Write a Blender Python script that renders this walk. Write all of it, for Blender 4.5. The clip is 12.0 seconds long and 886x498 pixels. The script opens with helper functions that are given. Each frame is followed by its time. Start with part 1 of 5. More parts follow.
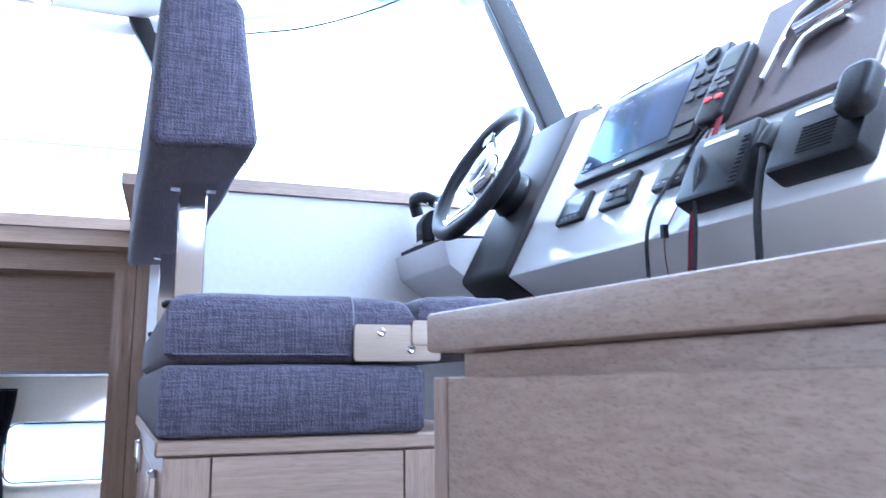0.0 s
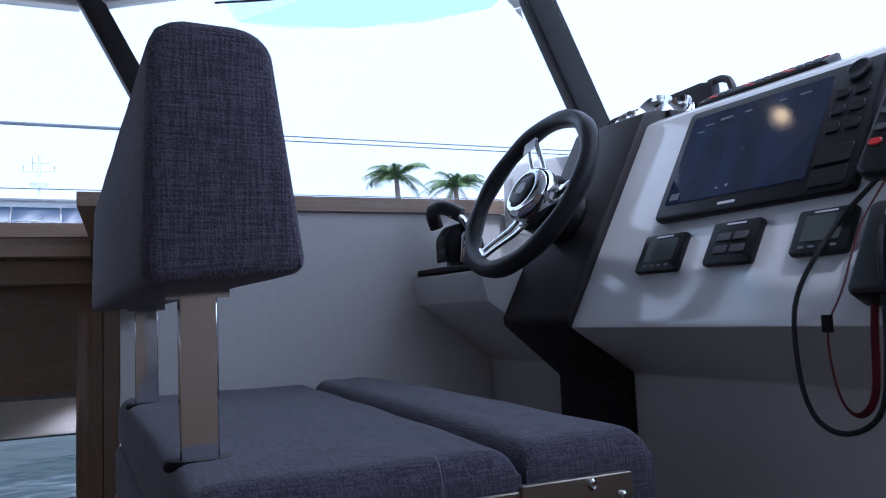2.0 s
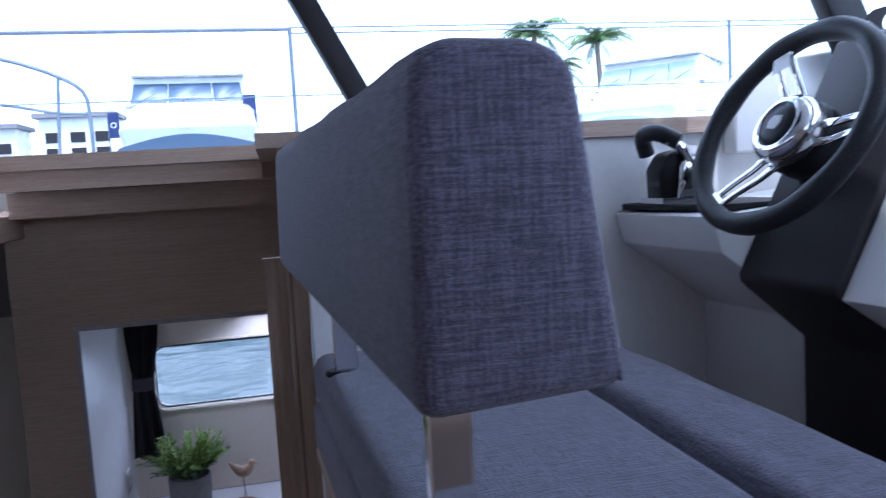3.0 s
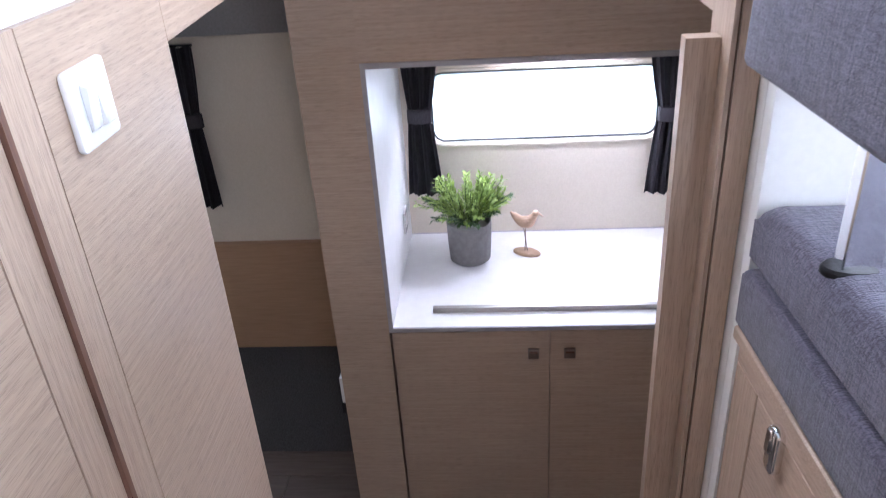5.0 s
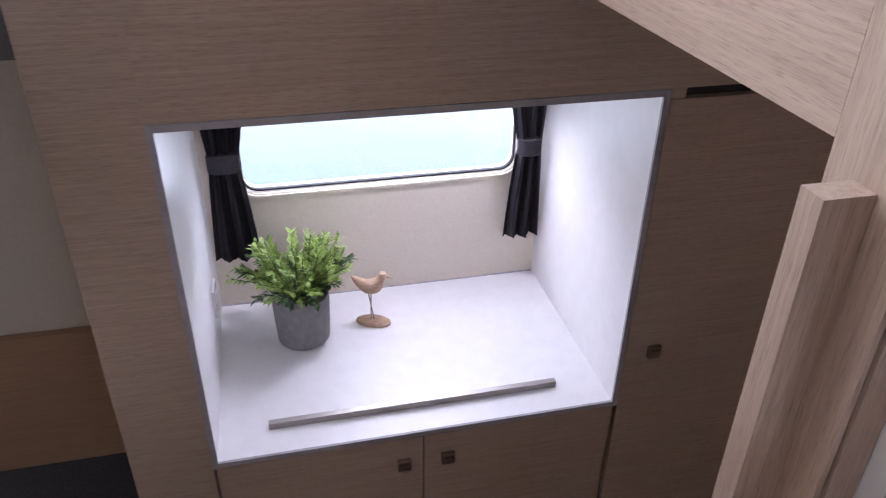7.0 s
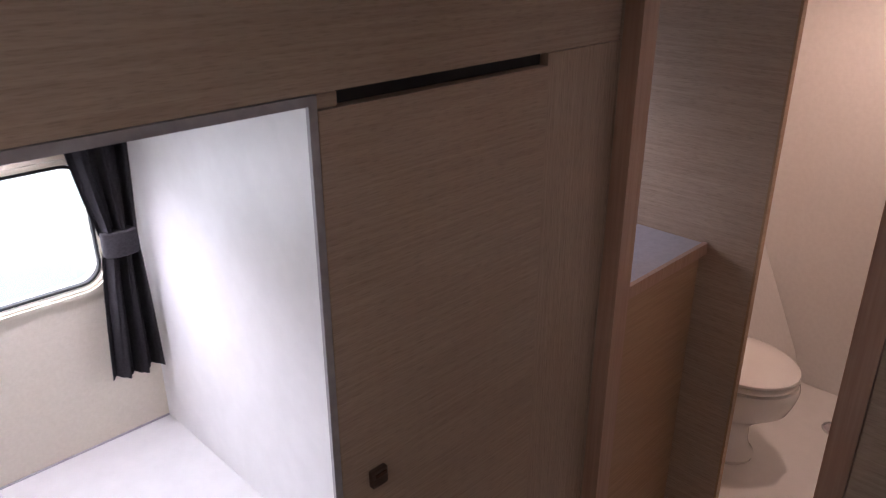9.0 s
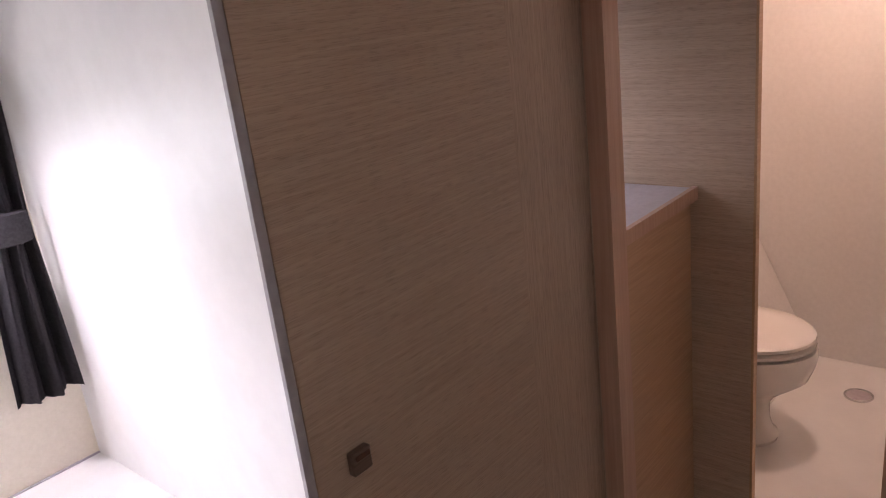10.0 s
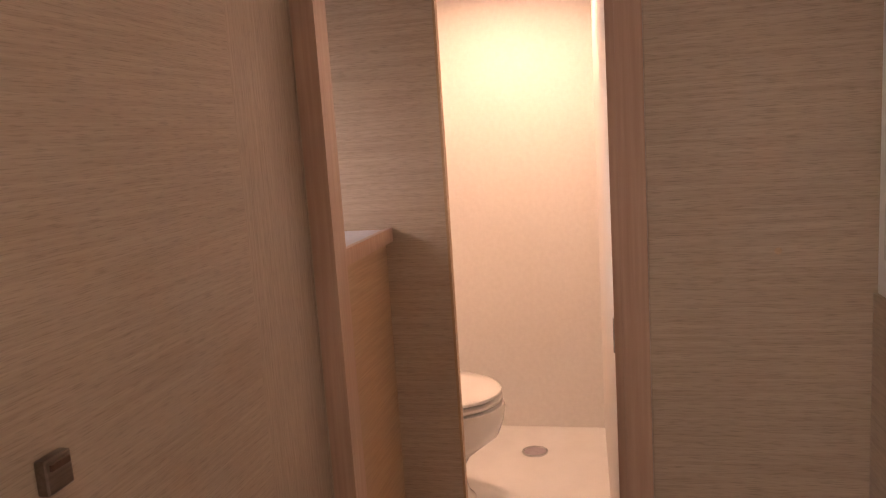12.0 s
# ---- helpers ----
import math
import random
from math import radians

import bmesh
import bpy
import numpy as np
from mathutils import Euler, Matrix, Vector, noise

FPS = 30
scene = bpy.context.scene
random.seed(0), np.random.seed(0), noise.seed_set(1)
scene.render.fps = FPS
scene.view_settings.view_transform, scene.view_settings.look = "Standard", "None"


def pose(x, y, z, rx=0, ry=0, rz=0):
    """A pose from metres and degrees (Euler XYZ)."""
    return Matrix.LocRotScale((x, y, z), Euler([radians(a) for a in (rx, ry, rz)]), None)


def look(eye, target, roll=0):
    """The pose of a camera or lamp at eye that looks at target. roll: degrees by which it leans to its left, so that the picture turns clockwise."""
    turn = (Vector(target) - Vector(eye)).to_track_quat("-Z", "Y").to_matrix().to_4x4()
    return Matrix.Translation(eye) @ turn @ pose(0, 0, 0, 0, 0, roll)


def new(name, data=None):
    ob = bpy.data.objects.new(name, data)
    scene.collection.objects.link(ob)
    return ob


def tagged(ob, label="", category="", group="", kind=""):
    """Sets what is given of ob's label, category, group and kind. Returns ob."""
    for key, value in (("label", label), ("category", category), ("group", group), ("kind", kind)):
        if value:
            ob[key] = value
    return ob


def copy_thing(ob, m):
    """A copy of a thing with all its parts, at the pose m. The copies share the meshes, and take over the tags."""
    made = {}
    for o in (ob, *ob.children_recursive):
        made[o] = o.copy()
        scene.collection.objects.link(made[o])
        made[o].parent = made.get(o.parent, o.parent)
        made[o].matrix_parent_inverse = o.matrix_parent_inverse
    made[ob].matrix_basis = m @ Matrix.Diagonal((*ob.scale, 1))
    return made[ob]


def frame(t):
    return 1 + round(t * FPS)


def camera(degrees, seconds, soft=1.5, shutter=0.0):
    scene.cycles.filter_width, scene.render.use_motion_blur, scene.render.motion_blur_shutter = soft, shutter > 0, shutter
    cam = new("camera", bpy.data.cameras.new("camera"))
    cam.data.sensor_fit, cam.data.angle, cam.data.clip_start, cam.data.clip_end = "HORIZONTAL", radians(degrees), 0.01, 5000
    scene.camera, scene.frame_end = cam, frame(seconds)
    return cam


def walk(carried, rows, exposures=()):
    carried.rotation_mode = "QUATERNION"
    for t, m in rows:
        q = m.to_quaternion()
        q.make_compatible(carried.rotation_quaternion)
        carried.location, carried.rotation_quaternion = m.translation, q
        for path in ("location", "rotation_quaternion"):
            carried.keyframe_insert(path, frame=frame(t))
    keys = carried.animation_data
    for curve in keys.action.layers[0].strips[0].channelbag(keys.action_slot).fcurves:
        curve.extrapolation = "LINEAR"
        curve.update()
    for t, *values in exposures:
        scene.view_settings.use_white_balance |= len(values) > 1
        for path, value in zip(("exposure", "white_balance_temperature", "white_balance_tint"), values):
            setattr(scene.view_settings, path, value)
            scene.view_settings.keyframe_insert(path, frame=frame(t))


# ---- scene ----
# World: hull floor z = 0, saloon sole z = 0.70; x towards the bow, y towards the outer hull side.
cam = camera(60.8, 12.0, soft=1.0, shutter=0.25)
PATH = [
    (0, (0.749, -3.094, 1.556), (1.416, -1.243, 1.912), -0.6),
    (0.5, (0.756, -3.071, 1.607), (1.274, -1.187, 2.051), -1.2),
    (1, (0.724, -3.003, 1.624), (1.317, -1.154, 2.103), -1.8),
    (1.5, (0.699, -2.84, 1.709), (1.381, -0.992, 2.058), -2.1),
    (2, (0.695, -2.76, 1.834), (1.476, -0.927, 2.003), -2.4),
    (2.5, (0.686, -2.611, 1.91), (1.408, -0.746, 1.922), -2.8),
    (3, (0.634, -2.53, 2.014), (1.058, -0.583, 1.834), -3.4),
    (3.3, (0.581, -2.464, 2.012), (0.883, -0.502, 1.764), -3.5),
    (3.5, (0.552, -2.401, 2.011), (0.751, -0.438, 1.68), -3.8),
    (3.7, (0.51, -2.33, 2.037), (0.589, -0.374, 1.629), -4.3),
    (5.3, (0.326, -1.832, 2.122), (0.144, -0.172, 1.022), -4.5),
    (5.5, (0.307, -1.764, 2.12), (0.111, -0.153, 0.951), -5.0),
    (6, (0.256, -1.579, 2.134), (0.181, 0.072, 1.007), -3.0),
    (6.5, (0.193, -1.447, 2.134), (0.429, 0.256, 1.113), 0.5),
    (7, (0.21, -1.316, 2.124), (0.614, 0.35, 1.094), 0.9),
    (7.5, (0.321, -1.125, 2.08), (0.929, 0.486, 1.062), 1.7),
    (7.7, (0.306, -1.09, 2.058), (1.044, 0.489, 1.076), 3.2),
    (9.3, (0.437, -0.771, 1.701), (1.797, 0.509, 0.984), -2.8),
    (9.5, (0.455, -0.737, 1.599), (1.839, 0.552, 0.949), -5.0),
    (10, (0.503, -0.71, 1.525), (1.919, 0.56, 0.907), -6.8),
    (10.5, (0.541, -0.645, 1.424), (2.144, 0.414, 0.869), -3.1),
    (11, (0.532, -0.567, 1.268), (2.363, 0.115, 0.841), -1.7),
    (11.5, (0.517, -0.521, 1.239), (2.448, -0.125, 0.902), -2.4),
    (12, (0.508, -0.52, 1.236), (2.434, -0.07, 0.935), -3.8),
]
EXPOSURES = [(0, 1.95, 4650, 14), (0.5, 1.35, 4650, 14), (1.2, -0.6, 4700, 14), (2.0, -0.75, 5000, 19), (2.6, -0.65, 5000, 19), (3.0, 0.15, 4800, 18), (3.3, 0.8, 5000, 18), (3.7, 1.45, 5250, 18),
             (5.3, 2.2, 5550, 18), (6.0, 1.95, 5600, 20), (6.5, 1.8, 5750, 22), (7.0, 1.55, 5750, 24), (7.5, 1.35, 5700, 24), (9.3, 1.8, 6300, 22), (10.0, 2.1, 6600, 24), (10.5, 2.2, 7000, 24), (11.0, 2.6, 7600, 26), (11.5, 2.75, 8100, 27), (12.0, 2.8, 8100, 27)]
walk(cam, [(t, look(eye, target, roll)) for t, eye, target, roll in PATH],
     exposures=EXPOSURES)

# ---------------------------------------------------------------- world and large lights
world = bpy.data.worlds.new("sky")
scene.world = world
world.use_nodes = True
wt = world.node_tree
sky = wt.nodes.new("ShaderNodeTexSky")
sky.sky_type, sky.sun_disc = "NISHITA", False
sky.sun_elevation, sky.sun_rotation = radians(62), radians(165)
sky.air_density, sky.dust_density = 0.7, 6.0
wt.nodes["Background"].inputs["Strength"].default_value = 0.15
haze = wt.nodes.new("ShaderNodeMix")
haze.data_type = "RGBA"
haze.inputs["Factor"].default_value = 0.6
haze.inputs["B"].default_value = (22.5, 22.6, 22.4, 1)
wt.links.new(sky.outputs[0], haze.inputs["A"])
wt.links.new(haze.outputs["Result"], wt.nodes["Background"].inputs["Color"])


def lamp(name, kind, power, colour, m, size=0.1, angle=None):
    data = bpy.data.lights.new(name, kind)
    data.energy, data.color = power, colour
    if kind == "AREA":
        data.shape, data.size = "DISK", size
    elif kind == "SPOT":
        data.shadow_soft_size, data.spot_size, data.spot_blend = size, radians(angle or 120), 0.6
    elif kind == "SUN":
        data.angle = radians(angle or 0.5)
    ob = new(name, data)
    ob.matrix_world = m
    return ob


lamp("sun", "SUN", 3.0, (1.0, 0.95, 0.88), look((0, 0, 30), (-4, 15, 0)), angle=0.6)
lamp("saloon_lamp", "SPOT", 0.4, (1.0, 0.78, 0.5), look((0.32, -0.64, 2.742), (0.32, -0.66, 0)), 0.03, 130)
lamp("niche_lamp", "SPOT", 4.2, (0.95, 0.93, 1.0), look((0.56, 0.50, 1.590), (0.58, 0.48, 0)), 0.025, 140)
wl = lamp("hull_window_daylight", "AREA", 0.45, (0.90, 0.93, 1.0), look((0.505, 0.655, 1.29), (0.505, -0.5, 1.05)))
wl.data.shape, wl.data.size, wl.data.size_y = "RECTANGLE", 0.74, 0.22
hl = lamp("head_window_daylight", "AREA", 0.11, (0.78, 0.80, 1.0), look((2.06, 0.63, 1.33), (2.15, -0.5, 1.15)))
hl.data.shape, hl.data.size, hl.data.size_y = "RECTANGLE", 0.34, 0.30
# fill lamp added at the unseen aft end, in place of daylight from there
al = lamp("aft_fill", "AREA", 2.4, (0.92, 0.95, 1.0), look((-2.98, -2.9, 1.75), (0.5, -2.4, 1.6)))
al.data.shape, al.data.size, al.data.size_y = "RECTANGLE", 2.4, 1.7
ws = lamp("windscreen_daylight", "AREA", 7.0, (0.92, 0.95, 1.0), look((1.66, -3.0, 2.45), (-0.4, -1.6, 1.6)))
ws.data.shape, ws.data.size, ws.data.size_y = "RECTANGLE", 3.2, 0.45
aw = lamp("aft_window_daylight", "AREA", 0.8, (0.92, 0.94, 1.0), look((-1.16, 0.655, 1.30), (-1.1, -0.5, 1.05)))
aw.data.shape, aw.data.size, aw.data.size_y = "RECTANGLE", 0.64, 0.24
lamp("head_lamp", "SPOT", 6.4, (1.0, 0.68, 0.51), look((2.85, -0.12, 1.87), (2.85, -0.12, 0)), 0.05, 165)
# weak warm fill added over the passage to lift the wood; no source known there
lamp("corridor_fill", "SPOT", 0.055, (1.0, 0.52, 0.40), look((1.25, -0.45, 1.87), (1.25, -0.45, 0)), 0.04, 160)


# ---------------------------------------------------------------- materials
def material(name, colour, rough=0.5, metal=0.0, spec=0.5, coat=0.0):
    m = bpy.data.materials.new(name)
    m.use_nodes = True
    b = m.node_tree.nodes["Principled BSDF"]
    b.inputs["Base Color"].default_value = (*colour, 1)
    b.inputs["Roughness"].default_value, b.inputs["Metallic"].default_value = rough, metal
    b.inputs["Specular IOR Level"].default_value, b.inputs["Coat Weight"].default_value = spec, coat
    return m


def node(m, kind, **inputs):
    n = m.node_tree.nodes.new(kind)
    for key, value in inputs.items():
        n.inputs[key.replace("_", " ")].default_value = value
    return n


def textured(name, c1, c2, scale=(1, 1, 1), size=5.0, rough=0.5, bump=0.0, detail=6.0, low=0.35, high=0.65, metal=0.0, coat=0.0, patch=0.0, pores=0.0):
    """A noise-grained surface: fine grain by a stretched noise, broad patches by a second one."""
    m = material(name, c1, rough, metal, coat=coat)
    t, links = m.node_tree, m.node_tree.links
    b = t.nodes["Principled BSDF"]
    co = node(m, "ShaderNodeTexCoord")
    mp = node(m, "ShaderNodeMapping", Scale=scale)
    links.new(co.outputs["Object"], mp.inputs["Vector"])
    nz = node(m, "ShaderNodeTexNoise", Scale=size, Detail=detail, Roughness=0.6)
    links.new(mp.outputs[0], nz.inputs["Vector"])
    ramp = node(m, "ShaderNodeValToRGB")
    ramp.color_ramp.elements[0].position, ramp.color_ramp.elements[0].color = low, (*c1, 1)
    ramp.color_ramp.elements[1].position, ramp.color_ramp.elements[1].color = high, (*c2, 1)
    links.new(nz.outputs["Fac"], ramp.inputs["Fac"])
    out = ramp.outputs["Color"]
    if pores:
        fine = node(m, "ShaderNodeMapping", Scale=tuple(v * 4.3 if v > 10 else v * 8 for v in scale))
        links.new(co.outputs["Object"], fine.inputs["Vector"])
        pz = node(m, "ShaderNodeTexNoise", Scale=size, Detail=3.0, Roughness=0.5)
        links.new(fine.outputs[0], pz.inputs["Vector"])
        pr = node(m, "ShaderNodeMapRange", From_Min=0.52, From_Max=0.68, To_Min=1.0, To_Max=1.0 - pores)
        links.new(pz.outputs["Fac"], pr.inputs["Value"])
        dark = node(m, "ShaderNodeHueSaturation")
        links.new(pr.outputs[0], dark.inputs["Value"])
        links.new(out, dark.inputs["Color"])
        out = dark.outputs["Color"]
    broad = node(m, "ShaderNodeTexNoise", Scale=1.7, Detail=2.0)
    links.new(co.outputs["Object"], broad.inputs["Vector"])
    if patch:
        hsv = node(m, "ShaderNodeHueSaturation")
        mr = node(m, "ShaderNodeMapRange", From_Min=0.3, From_Max=0.7, To_Min=1 - patch, To_Max=1 + patch)
        links.new(broad.outputs["Fac"], mr.inputs["Value"])
        links.new(mr.outputs[0], hsv.inputs["Value"])
        links.new(out, hsv.inputs["Color"])
        out = hsv.outputs["Color"]
    links.new(out, b.inputs["Base Color"])
    rr = node(m, "ShaderNodeMapRange", From_Min=0.3, From_Max=0.7, To_Min=max(0.02, rough - 0.06), To_Max=rough + 0.08)
    links.new(broad.outputs["Fac"], rr.inputs["Value"])
    links.new(rr.outputs[0], b.inputs["Roughness"])
    if bump:
        bp = node(m, "ShaderNodeBump", Strength=1.0, Distance=bump)
        links.new(nz.outputs["Fac"], bp.inputs["Height"])
        links.new(bp.outputs[0], b.inputs["Normal"])
    return m


OAK1, OAK2 = (0.405, 0.297, 0.219), (0.490, 0.371, 0.279)
oak_x = textured("oak veneer, grain along the boat", OAK1, OAK2, (1.1, 46, 46), 4.0, 0.42, 0.0005, detail=9.0, low=0.36, high=0.66, patch=0.07, pores=0.26)
oak_y = textured("oak veneer, grain across the boat", OAK1, OAK2, (46, 1.1, 46), 4.0, 0.42, 0.0005, detail=9.0, low=0.36, high=0.66, patch=0.07, pores=0.26)
oak_z = textured("oak, upright grain", OAK1, OAK2, (46, 46, 1.1), 4.0, 0.42, 0.0005, detail=9.0, low=0.36, high=0.66, patch=0.07, pores=0.26)
maple_z = textured("reddish solid wood", (0.43, 0.255, 0.18), (0.50, 0.315, 0.225), (30, 30, 1.0), 4.0, 0.4, 0.0003, patch=0.05)
honey_wood = textured("honey-coloured wood", (0.38, 0.235, 0.135), (0.47, 0.30, 0.18), (2, 60, 60), 4.0, 0.42, 0.0003, patch=0.05)
worktop_grey = textured("violet-grey worktop", (0.42, 0.38, 0.42), (0.48, 0.44, 0.48), (1, 1, 1), 60.0, 0.35, patch=0.03)
brown_edge = textured("brown edging", (0.12, 0.06, 0.04), (0.16, 0.08, 0.05), (30, 30, 2), 4.0, 0.5)
sole_wood = textured("dark laminate sole", (0.085, 0.065, 0.055), (0.13, 0.10, 0.085), (1.5, 30, 30), 4.0, 0.4, 0.0003, patch=0.12)
gelcoat = textured("white gelcoat", (0.78, 0.78, 0.77), (0.82, 0.82, 0.81), (1, 1, 1), 9.0, 0.13, 0.0, patch=0.015)
gelcoat_matt = textured("white liner", (0.75, 0.74, 0.72), (0.79, 0.78, 0.76), (1, 1, 1), 60.0, 0.6, 0.00012, patch=0.02)
headliner = textured("pale grey headliner vinyl", (0.50, 0.50, 0.51), (0.56, 0.56, 0.57), (1, 1, 1), 120.0, 0.65, 0.0004, patch=0.02)
headliner_dark = textured("grey vinyl panel", (0.22, 0.21, 0.21), (0.26, 0.25, 0.25), (1, 1, 1), 120.0, 0.7, 0.0004, patch=0.03)
laminate = textured("white laminate", (0.80, 0.79, 0.79), (0.84, 0.83, 0.83), (1, 1, 1), 20.0, 0.35, patch=0.015)
cream = textured("cream hull lining", (0.73, 0.655, 0.545), (0.78, 0.705, 0.595), (1, 1, 1), 150.0, 0.6, 0.0004, patch=0.02)
black_plastic = textured("black plastic", (0.011, 0.011, 0.012), (0.020, 0.020, 0.022), (1, 1, 1), 300.0, 0.36, 0.0002)
black_leather = textured("black leather", (0.02, 0.02, 0.022), (0.035, 0.035, 0.038), (1, 1, 1), 260.0, 0.38, 0.0005)
dark_panel = textured("matt charcoal panel", (0.028, 0.026, 0.027), (0.036, 0.033, 0.034), (1, 1, 1), 220.0, 0.5, 0.0002, patch=0.04)
screen_black = material("dark display glass", (0.012, 0.018, 0.034), 0.06)
chrome = textured("polished chrome", (0.82, 0.82, 0.83), (0.86, 0.86, 0.87), (1, 1, 1), 8.0, 0.06, metal=1.0)
satin_steel = textured("champagne satin metal", (0.44, 0.385, 0.32), (0.50, 0.44, 0.37), (3, 80, 80), 6.0, 0.35, metal=1.0)
steel = textured("stainless tube", (0.66, 0.68, 0.72), (0.74, 0.76, 0.79), (1, 1, 1), 8.0, 0.2, metal=1.0)
# stainless with a darkened colour, so the rails stand dark against the bright sky
rail_steel = textured("darkened stainless tube", (0.13, 0.15, 0.18), (0.18, 0.21, 0.25), (1, 1, 1), 8.0, 0.4, metal=0.3)
rail_satin = textured("grey satin metal", (0.36, 0.33, 0.31), (0.43, 0.40, 0.37), (3, 80, 80), 6.0, 0.4, metal=1.0)
rubber = material("black rubber seal", (0.02, 0.02, 0.022), 0.7)
red_cloth = textured("dark red webbing", (0.12, 0.010, 0.016), (0.17, 0.015, 0.024), (1, 1, 1), 200.0, 0.8)
red_button = material("red button", (0.6, 0.03, 0.03), 0.4)
grey_bar = material("pale print", (0.7, 0.7, 0.72), 0.6)
curtain_cloth = textured("black curtain cloth", (0.030, 0.026, 0.031), (0.050, 0.044, 0.051), (1, 1, 1), 220.0, 0.9, 0.0005)
concrete = textured("grey concrete pot", (0.215, 0.205, 0.205), (0.265, 0.255, 0.255), (1, 1, 1), 45.0, 0.85, 0.0005, patch=0.04)
leaf_green = textured("light green leaf", (0.20, 0.30, 0.05), (0.38, 0.50, 0.12), (1, 1, 1), 40.0, 0.5)
leaf_dark = textured("dark green leaf", (0.03, 0.075, 0.02), (0.06, 0.12, 0.03), (1, 1, 1), 40.0, 0.5)
bird_wood = textured("pale carved wood", (0.42, 0.27, 0.17), (0.55, 0.38, 0.26), (8, 30, 30), 6.0, 0.6, patch=0.05)
porcelain = textured("white porcelain", (0.80, 0.79, 0.77), (0.83, 0.82, 0.80), (1, 1, 1), 6.0, 0.12)
carpet = textured("dark grey carpet", (0.045, 0.044, 0.046), (0.08, 0.078, 0.08), (1, 1, 1), 200.0, 0.95, 0.001)
yacht_white = textured("white yacht paint", (0.78, 0.79, 0.80), (0.82, 0.83, 0.84), (1, 1, 1), 1.0, 0.25)
tinted = material("blue tinted glass", (0.06, 0.10, 0.16), 0.35)
# pale base colour stands in for the sky mirrored in the far yacht's windows
sky_glass = material("glass with the sky's reflection in its colour", (0.42, 0.52, 0.54), 0.12)
rail_pale = textured("pale stainless tube", (0.42, 0.46, 0.52), (0.5, 0.54, 0.6), (1, 1, 1), 8.0, 0.35, metal=0.3)
navy = textured("navy canvas", (0.02, 0.03, 0.10), (0.03, 0.045, 0.14), (1, 1, 1), 6.0, 0.8)
palm_leaf = textured("palm leaf", (0.12, 0.20, 0.07), (0.20, 0.28, 0.11), (1, 1, 1), 3.0, 0.55)
palm_bark = textured("palm bark", (0.18, 0.15, 0.12), (0.28, 0.24, 0.19), (3, 3, 30), 3.0, 0.9)
lamp_glow = material("lit lamp lens", (1, 0.85, 0.6), 0.4)
lamp_glow.node_tree.nodes["Principled BSDF"].inputs["Emission Color"].default_value = (1.0, 0.70, 0.33, 1)
lamp_glow.node_tree.nodes["Principled BSDF"].inputs["Emission Strength"].default_value = 22.0
soft_glow = material("softly lit lamp lens", (1, 0.85, 0.6), 0.4)
soft_glow.node_tree.nodes["Principled BSDF"].inputs["Emission Color"].default_value = (1.0, 0.70, 0.33, 1)
soft_glow.node_tree.nodes["Principled BSDF"].inputs["Emission Strength"].default_value = 1.2

grey_dim = material("dim grey print", (0.16, 0.17, 0.19), 0.5)
screen_grey = material("dull liquid crystal display", (0.10, 0.115, 0.11), 0.15)
key_grey = material("grey rubber keys", (0.07, 0.07, 0.075), 0.6)
for dull in (black_plastic, dark_panel, black_leather):
    dull.node_tree.nodes["Principled BSDF"].inputs["Specular IOR Level"].default_value = 0.2
dark_brown = textured("dark brown vinyl", (0.075, 0.06, 0.058), (0.09, 0.073, 0.07), (1, 1, 1), 200.0, 0.5, 0.0002, patch=0.04)


def fabric_material():
    m = material("woven slate-purple fabric", (0.1, 0.09, 0.12), 0.9)
    t, links = m.node_tree, m.node_tree.links
    b = t.nodes["Principled BSDF"]
    co = node(m, "ShaderNodeTexCoord")
    outs = []
    for sc in ((20, 260, 260), (260, 20, 260), (260, 260, 20)):
        mp = node(m, "ShaderNodeMapping", Scale=sc)
        links.new(co.outputs["Object"], mp.inputs["Vector"])
        nz = node(m, "ShaderNodeTexNoise", Scale=1.6, Detail=3.0)
        links.new(mp.outputs[0], nz.inputs["Vector"])
        outs.append(nz.outputs["Fac"])
    a = node(m, "ShaderNodeMath")
    a.operation = "ADD"
    links.new(outs[0], a.inputs[0])
    links.new(outs[1], a.inputs[1])
    c = node(m, "ShaderNodeMath")
    c.operation = "ADD"
    links.new(a.outputs[0], c.inputs[0])
    links.new(outs[2], c.inputs[1])
    ramp = node(m, "ShaderNodeValToRGB")
    mr = node(m, "ShaderNodeMapRange", From_Min=1.2, From_Max=1.8)
    links.new(c.outputs[0], mr.inputs["Value"])
    links.new(mr.outputs[0], ramp.inputs["Fac"])
    ramp.color_ramp.elements[0].position, ramp.color_ramp.elements[0].color = 0.2, (0.056, 0.050, 0.074, 1)
    ramp.color_ramp.elements[1].position, ramp.color_ramp.elements[1].color = 0.85, (0.135, 0.122, 0.168, 1)
    links.new(ramp.outputs["Color"], b.inputs["Base Color"])
    bp = node(m, "ShaderNodeBump", Strength=1.0, Distance=0.0012)
    links.new(c.outputs[0], bp.inputs["Height"])
    links.new(bp.outputs[0], b.inputs["Normal"])
    b.inputs["Sheen Weight"].default_value = 0.25
    return m


fabric = fabric_material()


